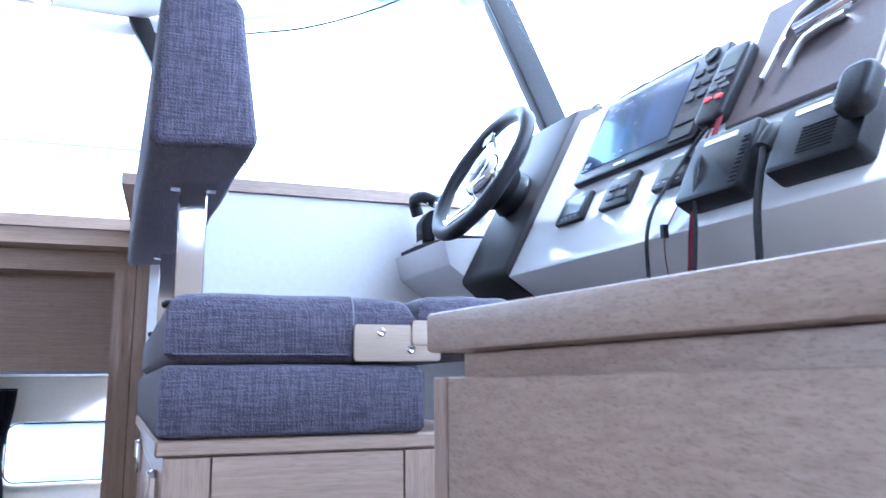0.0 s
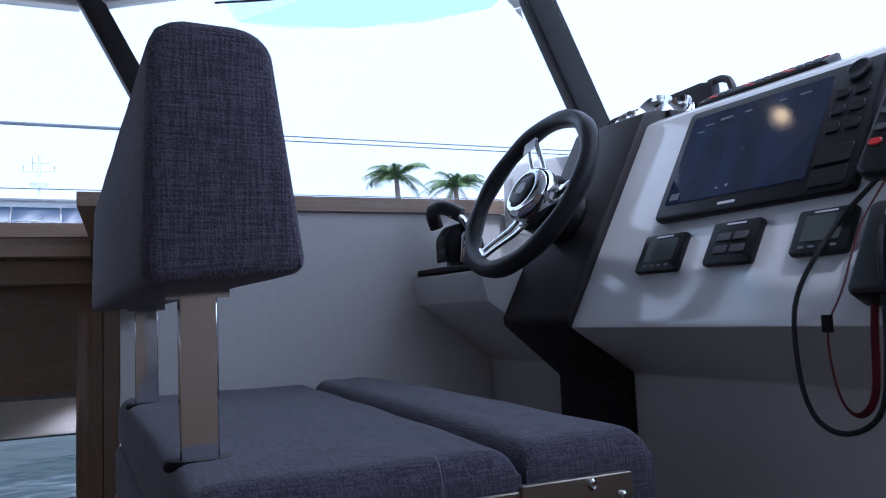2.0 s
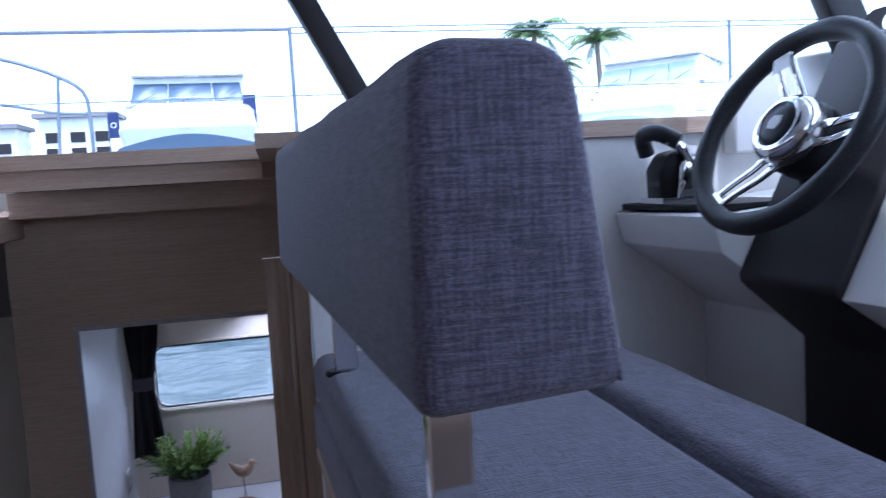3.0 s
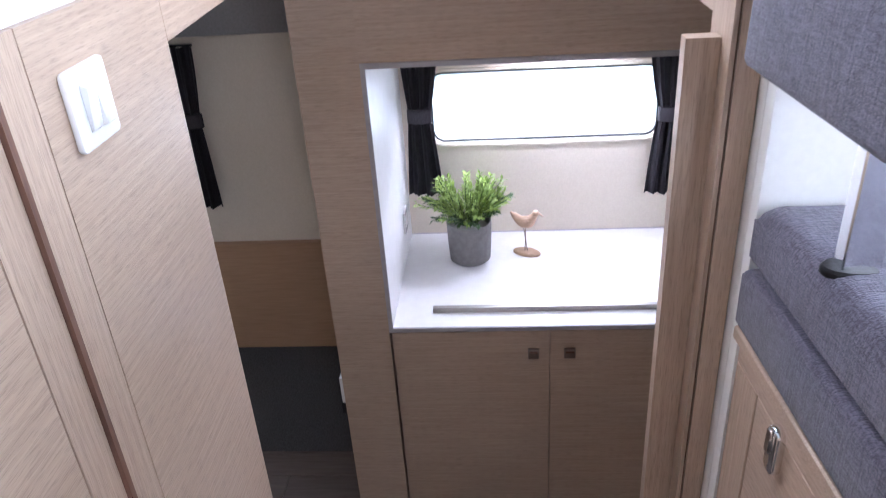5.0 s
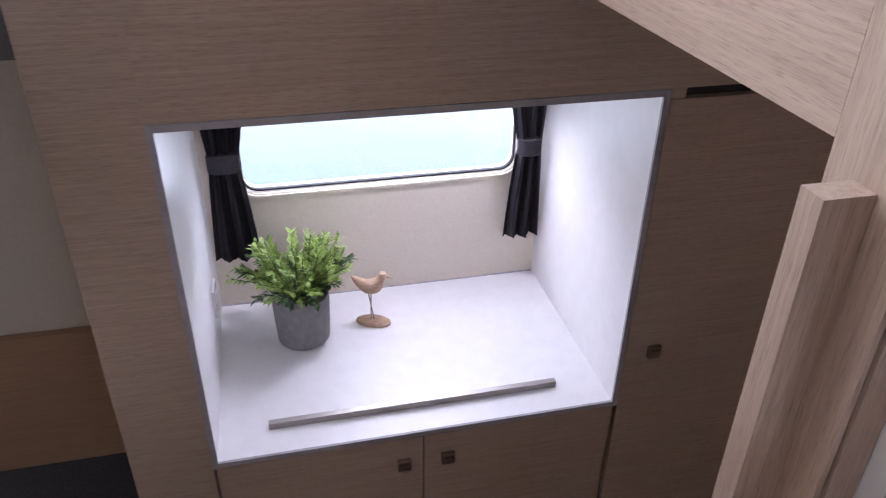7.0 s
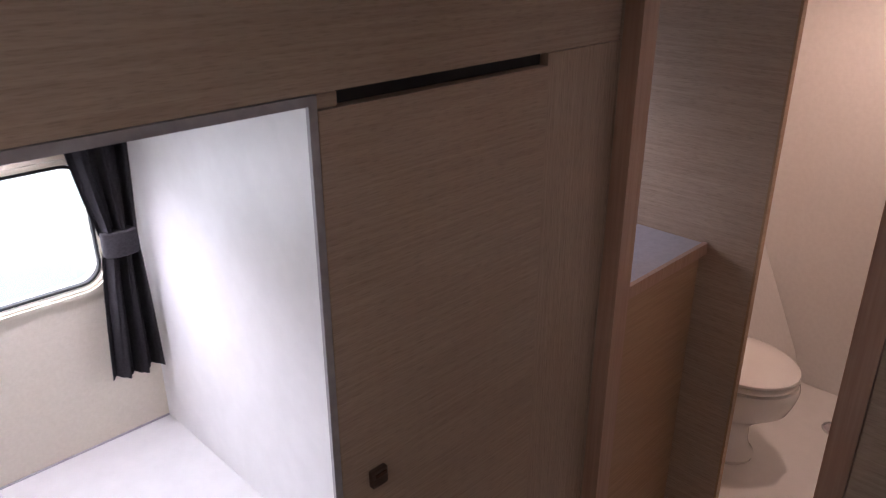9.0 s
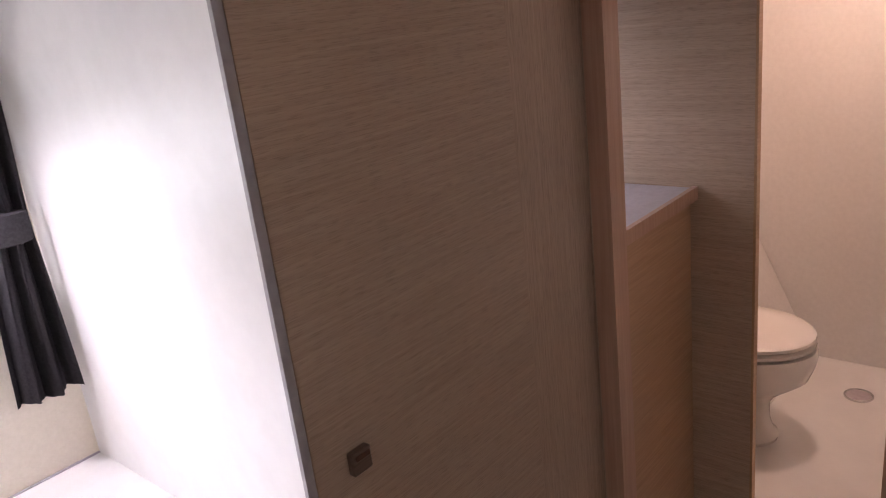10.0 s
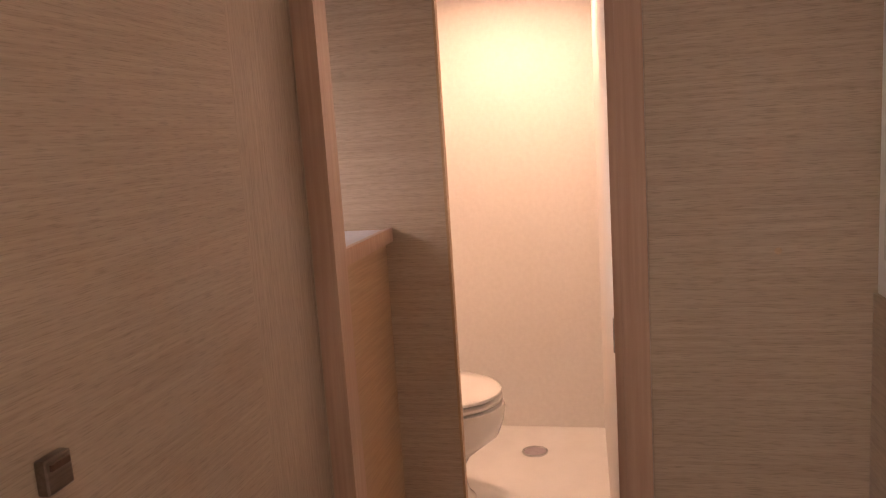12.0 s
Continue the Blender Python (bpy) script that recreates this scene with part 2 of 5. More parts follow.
def display_material():
    """A lit display: dark blue with soft upright bands, behind glossy glass."""
    m = material("dark blue lit display", (0.012, 0.018, 0.034), 0.085)
    links, b = m.node_tree.links, m.node_tree.nodes["Principled BSDF"]
    co = node(m, "ShaderNodeTexCoord")
    mp = node(m, "ShaderNodeMapping", Scale=(3, 16, 3))
    links.new(co.outputs["Object"], mp.inputs["Vector"])
    nz = node(m, "ShaderNodeTexNoise", Scale=1.6, Detail=3.0)
    links.new(mp.outputs[0], nz.inputs["Vector"])
    ramp = node(m, "ShaderNodeValToRGB")
    ramp.color_ramp.elements[0].position, ramp.color_ramp.elements[0].color = 0.35, (0.003, 0.004, 0.007, 1)
    ramp.color_ramp.elements[1].position, ramp.color_ramp.elements[1].color = 0.72, (0.010, 0.016, 0.038, 1)
    links.new(nz.outputs["Fac"], ramp.inputs["Fac"])
    links.new(ramp.outputs["Color"], b.inputs["Emission Color"])
    b.inputs["Emission Strength"].default_value = 1.0
    return m


display_blue = display_material()


def pane_material(name, tint, gloss):
    m = bpy.data.materials.new(name)
    m.use_nodes = True
    t = m.node_tree
    out = t.nodes["Material Output"]
    clear = node(m, "ShaderNodeBsdfTransparent", Color=(*tint, 1))
    shine = node(m, "ShaderNodeBsdfGlossy", Roughness=0.02)
    mix = node(m, "ShaderNodeMixShader", Fac=gloss)
    t.links.new(clear.outputs[0], mix.inputs[1])
    t.links.new(shine.outputs[0], mix.inputs[2])
    t.links.new(mix.outputs[0], out.inputs["Surface"])
    return m


pane_side = pane_material("tinted side window glass", (0.92, 0.98, 1.0), 0.02)
pane_band = pane_material("shaded top band of the windscreen", (0.80, 0.95, 1.0), 0.0)
pane_hull = pane_material("hull window glass", (0.96, 0.985, 1.0), 0.04)


def translucent_material():
    m = bpy.data.materials.new("milky acrylic")
    m.use_nodes = True
    t = m.node_tree
    t.links.new(node(m, "ShaderNodeBsdfTranslucent", Color=(0.22, 0.23, 0.24, 1)).outputs[0], t.nodes["Material Output"].inputs["Surface"])
    return m


hatch_white = translucent_material()


def water_material():
    m = material("harbour water", (0.045, 0.07, 0.065), 0.1, spec=0.3)
    t, links = m.node_tree, m.node_tree.links
    b = t.nodes["Principled BSDF"]
    co = node(m, "ShaderNodeTexCoord")
    nz = node(m, "ShaderNodeTexNoise", Scale=1.3, Detail=3.0)
    links.new(co.outputs["Object"], nz.inputs["Vector"])
    bp = node(m, "ShaderNodeBump", Strength=0.16, Distance=0.10)
    links.new(nz.outputs["Fac"], bp.inputs["Height"])
    links.new(bp.outputs[0], b.inputs["Normal"])
    return m


water_mat = water_material()


# ---------------------------------------------------------------- mesh helpers
def mesh_of(bm, name, mat, smooth):
    me = bpy.data.meshes.new(name)
    bmesh.ops.recalc_face_normals(bm, faces=bm.faces)
    bm.to_mesh(me)
    bm.free()
    me.materials.append(mat)
    if smooth:
        for p in me.polygons:
            p.use_smooth = True
        me.set_sharp_from_angle(angle=radians(40))
    return me


BASE = {}


def part(name, bm, mat, parent, label="", smooth=True):
    ob = new(name, mesh_of(bm, name, mat, smooth))
    ob.parent = parent
    base = BASE.get(parent.name)
    if base is not None:
        ob.matrix_parent_inverse = Matrix.Translation(-base)
    return tagged(ob, label)


def thing(name, base, label, category, group="", kind=""):
    ob = new(name)
    ob.empty_display_size = 0.1
    ob.location = base
    BASE[ob.name] = Vector(base)
    return tagged(ob, label, category, group, kind)


def solo(name, bm, mat, label="", category="", group="", kind="", smooth=True):
    bm.verts.ensure_lookup_table()
    los = [min(v.co[i] for v in bm.verts) for i in range(3)]
    his = [max(v.co[i] for v in bm.verts) for i in range(3)]
    base = Vector(((los[0] + his[0]) / 2, (los[1] + his[1]) / 2, los[2]))
    bmesh.ops.translate(bm, verts=bm.verts, vec=-base)
    ob = new(name, mesh_of(bm, name, mat, smooth))
    ob.location = base
    BASE[ob.name] = base
    return tagged(ob, label, category, group, kind)


def bevelled(bm, width, segments=2):
    if width:
        edges = [e for e in bm.edges if len(e.link_faces) == 2 and e.calc_face_angle(0) > radians(25)]
        bmesh.ops.bevel(bm, geom=edges, offset=width, segments=segments, affect="EDGES", profile=0.5)
    return bm


def add_box(bm, x0, x1, y0, y1, z0, z1):
    vs = [bm.verts.new((x, y, z)) for z in (z0, z1) for x, y in ((x0, y0), (x1, y0), (x1, y1), (x0, y1))]
    for f in ((3, 2, 1, 0), (4, 5, 6, 7), (0, 1, 5, 4), (1, 2, 6, 5), (2, 3, 7, 6), (3, 0, 4, 7)):
        bm.faces.new([vs[i] for i in f])
    return bm


def box(x0, x1, y0, y1, z0, z1, b=0.002, segments=1):
    return bevelled(add_box(bmesh.new(), x0, x1, y0, y1, z0, z1), b, segments)


def add_prism(bm, pts, axis, a, b):
    """A polygon in the other two axes (in the order x, y, z), drawn out along axis from a to b."""
    def at(p, k):
        return {"x": (k, p[0], p[1]), "y": (p[0], k, p[1]), "z": (p[0], p[1], k)}[axis]
    lo, hi = [bm.verts.new(at(p, a)) for p in pts], [bm.verts.new(at(p, b)) for p in pts]
    bm.faces.new(lo[::-1])
    bm.faces.new(hi)
    n = len(pts)
    for i in range(n):
        bm.faces.new((lo[i], lo[(i + 1) % n], hi[(i + 1) % n], hi[i]))
    return bm


def prism(pts, axis, a, b, bev=0.002, segments=1):
    bm = add_prism(bmesh.new(), pts, axis, a, b)
    bmesh.ops.recalc_face_normals(bm, faces=bm.faces)
    return bevelled(bm, bev, segments)


def hexa(corners, bev=0.0, segments=1):
    """Eight corners: four below, four above, both the same way round."""
    bm = bmesh.new()
    vs = [bm.verts.new(c) for c in corners]
    for f in ((3, 2, 1, 0), (4, 5, 6, 7), (0, 1, 5, 4), (1, 2, 6, 5), (2, 3, 7, 6), (3, 0, 4, 7)):
        bm.faces.new([vs[i] for i in f])
    bmesh.ops.recalc_face_normals(bm, faces=bm.faces)
    return bevelled(bm, bev, segments)


def lathe(profile, m=Matrix(), n=24, bm=None):
    """(radius, height) turned about the z axis of m."""
    bm = bm or bmesh.new()
    rings = []
    for r, z in profile:
        if r < 1e-6:
            rings.append([bm.verts.new(m @ Vector((0, 0, z)))])
        else:
            rings.append([bm.verts.new(m @ Vector((r * math.cos(2 * math.pi * i / n), r * math.sin(2 * math.pi * i / n), z))) for i in range(n)])
    for a, b in zip(rings, rings[1:]):
        for i in range(n):
            j = (i + 1) % n
            if len(a) == 1 and len(b) > 1:
                bm.faces.new((a[0], b[i], b[j]))
            elif len(b) == 1 and len(a) > 1:
                bm.faces.new((a[i], a[j], b[0]))
            elif len(a) > 1:
                bm.faces.new((a[i], a[j], b[j], b[i]))
    return bm


def tube(points, r, n=10, bm=None, closed=False, flat=1.0):
    """A round bar along points; r may be one number or one for each point."""
    bm = bm or bmesh.new()
    pts = [Vector(p) for p in points]
    rs = r if isinstance(r, (list, tuple)) else [r] * len(pts)
    rings, side = [], None
    for i, p in enumerate(pts):
        if closed:
            d = pts[(i + 1) % len(pts)] - pts[i - 1]
        else:
            d = pts[min(i + 1, len(pts) - 1)] - pts[max(i - 1, 0)]
        d.normalize()
        if side is None:
            side = d.orthogonal().normalized()
        side = (side - d * side.dot(d)).normalized()
        other = d.cross(side)
        rings.append([bm.verts.new(p + side * math.cos(2 * math.pi * k / n) * rs[i] + other * math.sin(2 * math.pi * k / n) * rs[i] * flat) for k in range(n)])
    pairs = list(zip(rings, rings[1:])) + ([(rings[-1], rings[0])] if closed else [])
    for a, b in pairs:
        for k in range(n):
            bm.faces.new((a[k], a[(k + 1) % n], b[(k + 1) % n], b[k]))
    if not closed:
        bm.faces.new(rings[0][::-1])
        bm.faces.new(rings[-1])
    return bm


def smooth_line(points, steps=6):
    """A Catmull-Rom line through points."""
    ps = [Vector(p) for p in points]
    ps = [ps[0] * 2 - ps[1]] + ps + [ps[-1] * 2 - ps[-2]]
    out = []
    for i in range(1, len(ps) - 2):
        for k in range(steps):
            t = k / steps
            a, b, c, d = ps[i - 1:i + 3]
            out.append(0.5 * (2 * b + (c - a) * t + (2 * a - 5 * b + 4 * c - d) * t * t + (3 * b - a - 3 * c + d) * t ** 3))
    out.append(ps[-2])
    return out


def rounded_rect(w, h, r, n=5):
    pts = []
    for cx, cy, a0 in ((w / 2 - r, h / 2 - r, 0), (r - w / 2, h / 2 - r, 90), (r - w / 2, r - h / 2, 180), (w / 2 - r, r - h / 2, 270)):
        for i in range(n + 1):
            a = radians(a0 + 90 * i / n)
            pts.append((cx + r * math.cos(a), cy + r * math.sin(a)))
    return pts


def slab(m, w, h, d, r=0.004, bev=0.0015, n=4, segments=1):
    """A rounded plate in the plane of m (w along its x, h along its y), d thick along its z."""
    bm = prism(rounded_rect(w, h, r, n), "z", 0, d, bev, segments)
    bmesh.ops.transform(bm, matrix=m, verts=bm.verts)
    return bm


ZS = 0.70  # saloon sole


# ---------------------------------------------------------------- structure: hull level
def wall_y(name, x0, x1, y0, y1, z0, z1, openings, mat, label="", kind="structure"):
    """A wall along x with rectangular openings (xa, xb, za, zb) through it."""
    bm = bmesh.new()
    cuts = sorted({x0, x1, *[v for o in openings for v in o[:2]]})
    for a, b in zip(cuts, cuts[1:]):
        here = sorted([o for o in openings if o[0] <= a + 1e-6 and o[1] >= b - 1e-6], key=lambda o: o[2])
        z = z0
        for o in here:
            add_box(bm, a, b, y0, y1, z, o[2])
            z = o[3]
        add_box(bm, a, b, y0, y1, z, z1)
    return solo(name, bm, mat, label, "wall", kind=kind, smooth=False)


HULL_WINDOWS = [(-1.52, -0.80, 1.15, 1.46), (0.105, 0.905, 1.16, 1.42), (1.86, 2.26, 1.15, 1.50)]
wall_y("wall_hull_side", -1.7, 3.5, 0.64, 0.70, -0.1, 2.10, HULL_WINDOWS, cream, "cream textured hull lining with window openings")
solo("hull_floor", box(-1.7, 1.80, -1.6, 0.64, -0.05, -0.006, 0), sole_wood, "dark brown laminate cabin sole", "floor", kind="structure")

# floor planks: long strips along the boat
FLOOR = bpy.data.objects["hull_floor"]
plank_meshes = {}
row = 0
yy = -0.90
while yy < 0.30:
    xx = -1.65 + (0.37 * row) % 0.9 - 0.9
    while xx < 1.72:
        a, b = max(xx, -1.65), min(xx + 0.9, 1.72)
        if b - a > 0.05:
            key = round(b - a, 3)
            if key not in plank_meshes:
                plank_meshes[key] = mesh_of(box(0, b - a - 0.003, 0, 0.117, 0, 0.006, 0.001), "plank", sole_wood, False)
            ob = new("plank", plank_meshes[key])
            ob.parent = FLOOR
            ob.location = Vector((a, yy, -0.006)) - FLOOR.location
        xx += 0.9
    yy += 0.12
    row += 1

# niche cabinet against the hull side
solo("wall_cabinet_column", box(-0.18, -0.008, 0.0, 0.62, 0.0, 2.0, 0.002), oak_x, "pale oak column beside the window niche", "wall", kind="structure")
solo("wall_panel_above_niche", box(-0.008, 1.72, 0.0, 0.03, 1.627, 2.0, 0.001), oak_x, "oak veneer panel above the window niche", "wall", kind="structure")
niche = thing("niche_cabinet", (0.49, 0.3, 0.0), "oak cabinet with a white laminate window niche above two doors", "cabinet")
part("side_panel", box(-0.008, 0.004, 0.004, 0.64, 0.785, 1.613, 0), laminate, niche)
part("side_panel", box(0.981, 0.993, 0.004, 0.64, 0.785, 1.613, 0), laminate, niche)
part("top_panel", box(-0.008, 0.993, 0.004, 0.64, 1.613, 1.626, 0), laminate, niche)
part("shelf", box(-0.008, 0.993, 0.004, 0.64, 0.785, 0.80, 0), laminate, niche, "white laminate shelf")
part("seam", box(0.005, 0.980, 0.6345, 0.6395, 0.8002, 0.8022, 0), worktop_grey, niche, "dark joint behind the shelf")
edge_mat = textured("grey edge band", (0.32, 0.30, 0.32), (0.38, 0.36, 0.38), (1, 1, 1), 40.0, 0.4)
bm = bmesh.new()
for b4 in ((-0.008, 0.005, 0.785, 1.626), (0.980, 0.994, 0.785, 1.626), (0.005, 0.980, 1.612, 1.626), (0.005, 0.980, 0.786, 0.8005)):
    add_box(bm, b4[0], b4[1], -0.003, 0.004, b4[2], b4[3])
part("edge_band", bm, edge_mat, niche, "grey edging round the niche", smooth=False)
part("carcass", box(-0.006, 0.99, 0.022, 0.62, 0.02, 0.783, 0), oak_x, niche)
part("plinth", box(-0.18, 1.72, 0.035, 0.06, 0.0, 0.05, 0), black_plastic, niche)


def square_knob(x, z, parent):
    k = part("knob", slab(pose(x, 0.0, z, 90, 0, 0), 0.034, 0.034, 0.013, 0.002, 0.0015), satin_dark, parent, "square bronze knob")
    bm = box(x - 0.012, x + 0.012, -0.0155, -0.012, z + 0.006, z + 0.012, 0)
    part("recess", bm, brown_edge, k)


satin_dark = textured("dark bronze metal", (0.26, 0.21, 0.185), (0.33, 0.275, 0.24), (3, 40, 40), 5.0, 0.36, metal=1.0)
for xa, xb, xk in ((0.001, 0.4865, 0.438), (0.4895, 0.984, 0.549)):
    d = part("door", box(xa, xb, 0.0, 0.019, 0.025, 0.782, 0.0015), oak_x, niche, "oak veneer cabinet door")
    square_knob(xk, 0.702, d)
part("fiddle_rail", box(0.124, 0.858, 0.083, 0.098, 0.8, 0.818, 0.003, 2), rail_satin, niche, "low metal fiddle rail")

wardrobe = thing("wardrobe", (1.25, 0.3, 0.0), "tall oak veneer wardrobe with one flush door", "wardrobe")
part("carcass", box(0.995, 1.736, 0.024, 0.62, 0.02, 1.624, 0), oak_x, wardrobe)
wd = part("door", box(0.997, 1.500, 0.0, 0.019, 0.03, 1.603, 0.0015), oak_x, wardrobe, "flush oak veneer wardrobe door")
square_knob(1.069, 0.951, wd)
part("filler_panel", box(1.504, 1.7365, 0.006, 0.022, 0.03, 1.624, 0.001), oak_z, wardrobe)
part("vent_slot", box(1.035, 1.498, 0.019, 0.024, 1.604, 1.624, 0), rubber, wardrobe, "dark ventilation slot")
part("top_rail", box(0.997, 1.03, 0.001, 0.022, 1.606, 1.626, 0), oak_x, wardrobe)

# hull windows
def rim(x0, x1, z0, z1, y, r, w, d):
    """A rounded window surround: an outer and an inner loop joined to a band of depth d."""
    bm = bmesh.new()
    cx, cz = (x0 + x1) / 2, (z0 + z1) / 2
    loops = []
    for grow, depth in ((0, 0), (-w, 0), (-w, d), (0, d)):
        loops.append([bm.verts.new((cx + px, y + depth, cz + pz)) for px, pz in rounded_rect(x1 - x0 + 2 * grow, z1 - z0 + 2 * grow, max(r + grow, 0.005), 6)])
    n = len(loops[0])
    for a, b in zip(loops, loops[1:] + loops[:1]):
        for i in range(n):
            bm.faces.new((a[i], a[(i + 1) % n], b[(i + 1) % n], b[i]))
    return bm


def corner_fill(x0, x1, z0, z1, y0, y1, r):
    bm = bmesh.new()
    for cx, cz, sx, sz in ((x0, z0, 1, 1), (x1, z0, -1, 1), (x1, z1, -1, -1), (x0, z1, 1, -1)):
        pts = [(cx, cz)] + [(cx + sx * r * (1 - math.sin(a)), cz + sz * r * (1 - math.cos(a))) for a in [radians(90 * i / 5) for i in range(6)]]
        add_prism(bm, pts, "y", y0, y1)
    return bm


for i, (xa, xb, za, zb) in enumerate(HULL_WINDOWS):
    win = thing("window_%d" % (i + 1), ((xa + xb) / 2, 0.66, za), "rounded fixed hull window with a black rubber seal", "window", kind="structure")
    part("corner_lining", corner_fill(xa, xb, za, zb, 0.6405, 0.70, 0.05), cream, win, smooth=False)
    part("window_frame", rim(xa - 0.012, xb + 0.012, za - 0.012, zb + 0.012, 0.634, 0.06, 0.008, 0.012), cream, win, "thin rounded window surround")
    part("seal", rim(xa + 0.004, xb - 0.004, za + 0.004, zb - 0.004, 0.650, 0.045, 0.005, 0.012), rubber, win, "black rubber seal")
    pane = part("pane", box(xa, xb, 0.668, 0.674, za, zb, 0), pane_hull, win)
    pane.visible_shadow = False


def curtain(x, w_top, w_tie, w_hem, z_top, z_tie, z_hem, y, lean, label):
    """A gathered curtain held by a tie-back: a folded sheet, with folds that run down it."""
    th = thing("curtain", (x, y, z_hem), label, "curtain", "black window curtains")
    n, rows = 44, 18
    bm = bmesh.new()
    grid = []
    for j in range(rows + 1):
        v = j / rows
        z = z_top + (z_hem - z_top) * v
        vt = (z_top - z_tie) / (z_top - z_hem)
        if v < vt:
            k = (v / vt) ** 1.5
            w, amp = w_top + (w_tie - w_top) * k, 0.010 + 0.004 * k
            off = lean * k
        else:
            k = ((v - vt) / (1 - vt)) ** 0.7
            w, amp = w_tie + (w_hem - w_tie) * k, 0.014 - 0.001 * k
            off = lean * (1 - 0.6 * k)
        line = []
        for i in range(n + 1):
            u = i / n
            fold = math.sin(u * 2 * math.pi * 2.7 + 0.5 * math.sin(3 * v)) + 0.25 * math.sin(u * 2 * math.pi * 8.3 + 2 * v)
            line.append(bm.verts.new((x + off + (u - 0.5) * w, y + amp * fold, z + (0.003 * math.sin(u * 9) if j == rows else 0))))
        grid.append(line)
    for a, b in zip(grid, grid[1:]):
        for i in range(n):
            bm.faces.new((a[i], a[i + 1], b[i + 1], b[i]))
    bmesh.ops.solidify(bm, geom=bm.faces[:], thickness=0.002)
    part("cloth", bm, curtain_cloth, th)
    pts = [(x + lean + 0.5 * (w_tie + 0.012) * math.cos(a), y + 0.022 * math.sin(a)) for a in [2 * math.pi * i / 20 for i in range(20)]]
    part("tie_back", prism(pts, "z", z_tie - 0.026, z_tie + 0.026, 0.003), curtain_cloth, th, "black cloth tie-back")
    part("rail", box(x - w_top / 2, x + w_top / 2, y - 0.004, y + 0.004, z_top + 0.001, z_top + 0.008, 0.001), black_plastic, th)
    return th


curtain(0.082, 0.135, 0.075, 0.130, 1.555, 1.285, 0.985, 0.588, -0.010, "black curtain tied back beside the hull window")
curtain(0.905, 0.125, 0.062, 0.105, 1.560, 1.262, 0.965, 0.588, 0.018, "black curtain tied back beside the hull window")
curtain(-0.745, 0.13, 0.085, 0.12, 1.56, 1.30, 0.96, 0.585, 0.0, "black curtain tied back in the aft cabin")

# aft cabin, seen past the column
solo("wall_aft_wainscot", box(-1.68, -0.181, 0.612, 0.638, 0.297, 0.787, 0.002), honey_wood, "honey-coloured wooden lower panel on the hull side", "wall", kind="structure")
solo("wall_aft_bilge", prism([(0.638, 0.0), (0.638, 0.296), (0.615, 0.296), (0.31, 0.0)], "x", -1.68, -0.181, 0), carpet, "dark grey carpeted hull curve", "wall", kind="structure")
solo("wall_aft_end", box(-1.74, -1.70, -1.05, 0.70, -0.05, 2.1, 0), cream, "cream end wall of the aft cabin", "wall", kind="structure")
solo("wall_aft_inner", box(-1.70, -0.152, -1.05, -1.02, -0.05, 1.98, 0), cream, "cream inner wall of the aft cabin", "wall", kind="structure")
solo("wall_aft_upper", box(-1.70, -0.181, 0.50, 0.60, 1.61, 1.955, 0.002), headliner_dark, "grey vinyl upper panel in the aft cabin", "wall", kind="structure")
solo("ceiling_aft_cabin", box(-1.70, -0.152, -1.02, 0.64, 1.955, 1.984, 0), headliner, "pale headliner of the aft cabin", "ceiling", kind="structure")

# partition towards the aft cabin, with its doorway
part_aft = thing("wall_aft_partition", (-0.135, -1.4, 0.0), "pale oak partition with upright joints and a cabin doorway", "wall", kind="structure")
part("panel", box(-0.150, -0.120, -1.203, -0.860, 0.0, 1.985, 0.002), oak_y, part_aft)
part("panel", box(-0.150, -0.120, -1.262, -1.2055, 0.0, 1.985, 0.001), oak_z, part_aft)
part("edging", box(-0.150, -0.116, -1.272, -1.263, 0.0, 1.985, 0.001), brown_edge, part_aft, "dark brown edging strip")
part("panel", box(-0.150, -0.122, -1.330, -1.273, 0.0, 1.985, 0.001), oak_z, part_aft)
part("panel", box(-0.150, -0.122, -2.60, -1.333, 0.0, 1.985, 0.001), oak_y, part_aft)
part("lintel", prism([(-0.860, 1.985), (-0.860, 1.890), (-0.120, 1.915), (-0.002, 1.915), (-0.002, 1.985)], "x", -0.150, -0.120, 0.002), oak_y, part_aft, "oak lintel over the cabin doorway")
part("jamb", box(-0.154, -0.150, -0.95, -0.858, 0.0, 1.89, 0.001), oak_z, part_aft)

solo("threshold", box(-0.203, -0.142, -0.80, -0.050, 0.0005, 0.022, 0.006, 2), black_plastic, "low black door threshold on the cabin sole", "threshold", kind="structure")

switch = thing("light_switch", (-0.118, -1.112, 1.83), "white double rocker light switch on the oak partition", "light switch")
part("plate", slab(pose(-0.120, -1.112, 1.880, 90, 0, 90), 0.093, 0.093, 0.009, 0.008, 0.003, 4, 2), gelcoat, switch)
part("rocker", hexa([(-0.111, -1.135, 1.852), (-0.106, -1.135, 1.855), (-0.106, -1.114, 1.855), (-0.111, -1.114, 1.852), (-0.111, -1.135, 1.908), (-0.101, -1.135, 1.905), (-0.101, -1.114, 1.905), (-0.111, -1.114, 1.908)], 0.001), gelcoat, switch)
part("rocker", hexa([(-0.111, -1.110, 1.852), (-0.101, -1.110, 1.855), (-0.101, -1.089, 1.855), (-0.111, -1.089, 1.852), (-0.111, -1.110, 1.908), (-0.106, -1.110, 1.905), (-0.106, -1.089, 1.905), (-0.111, -1.089, 1.908)], 0.001), gelcoat, switch)

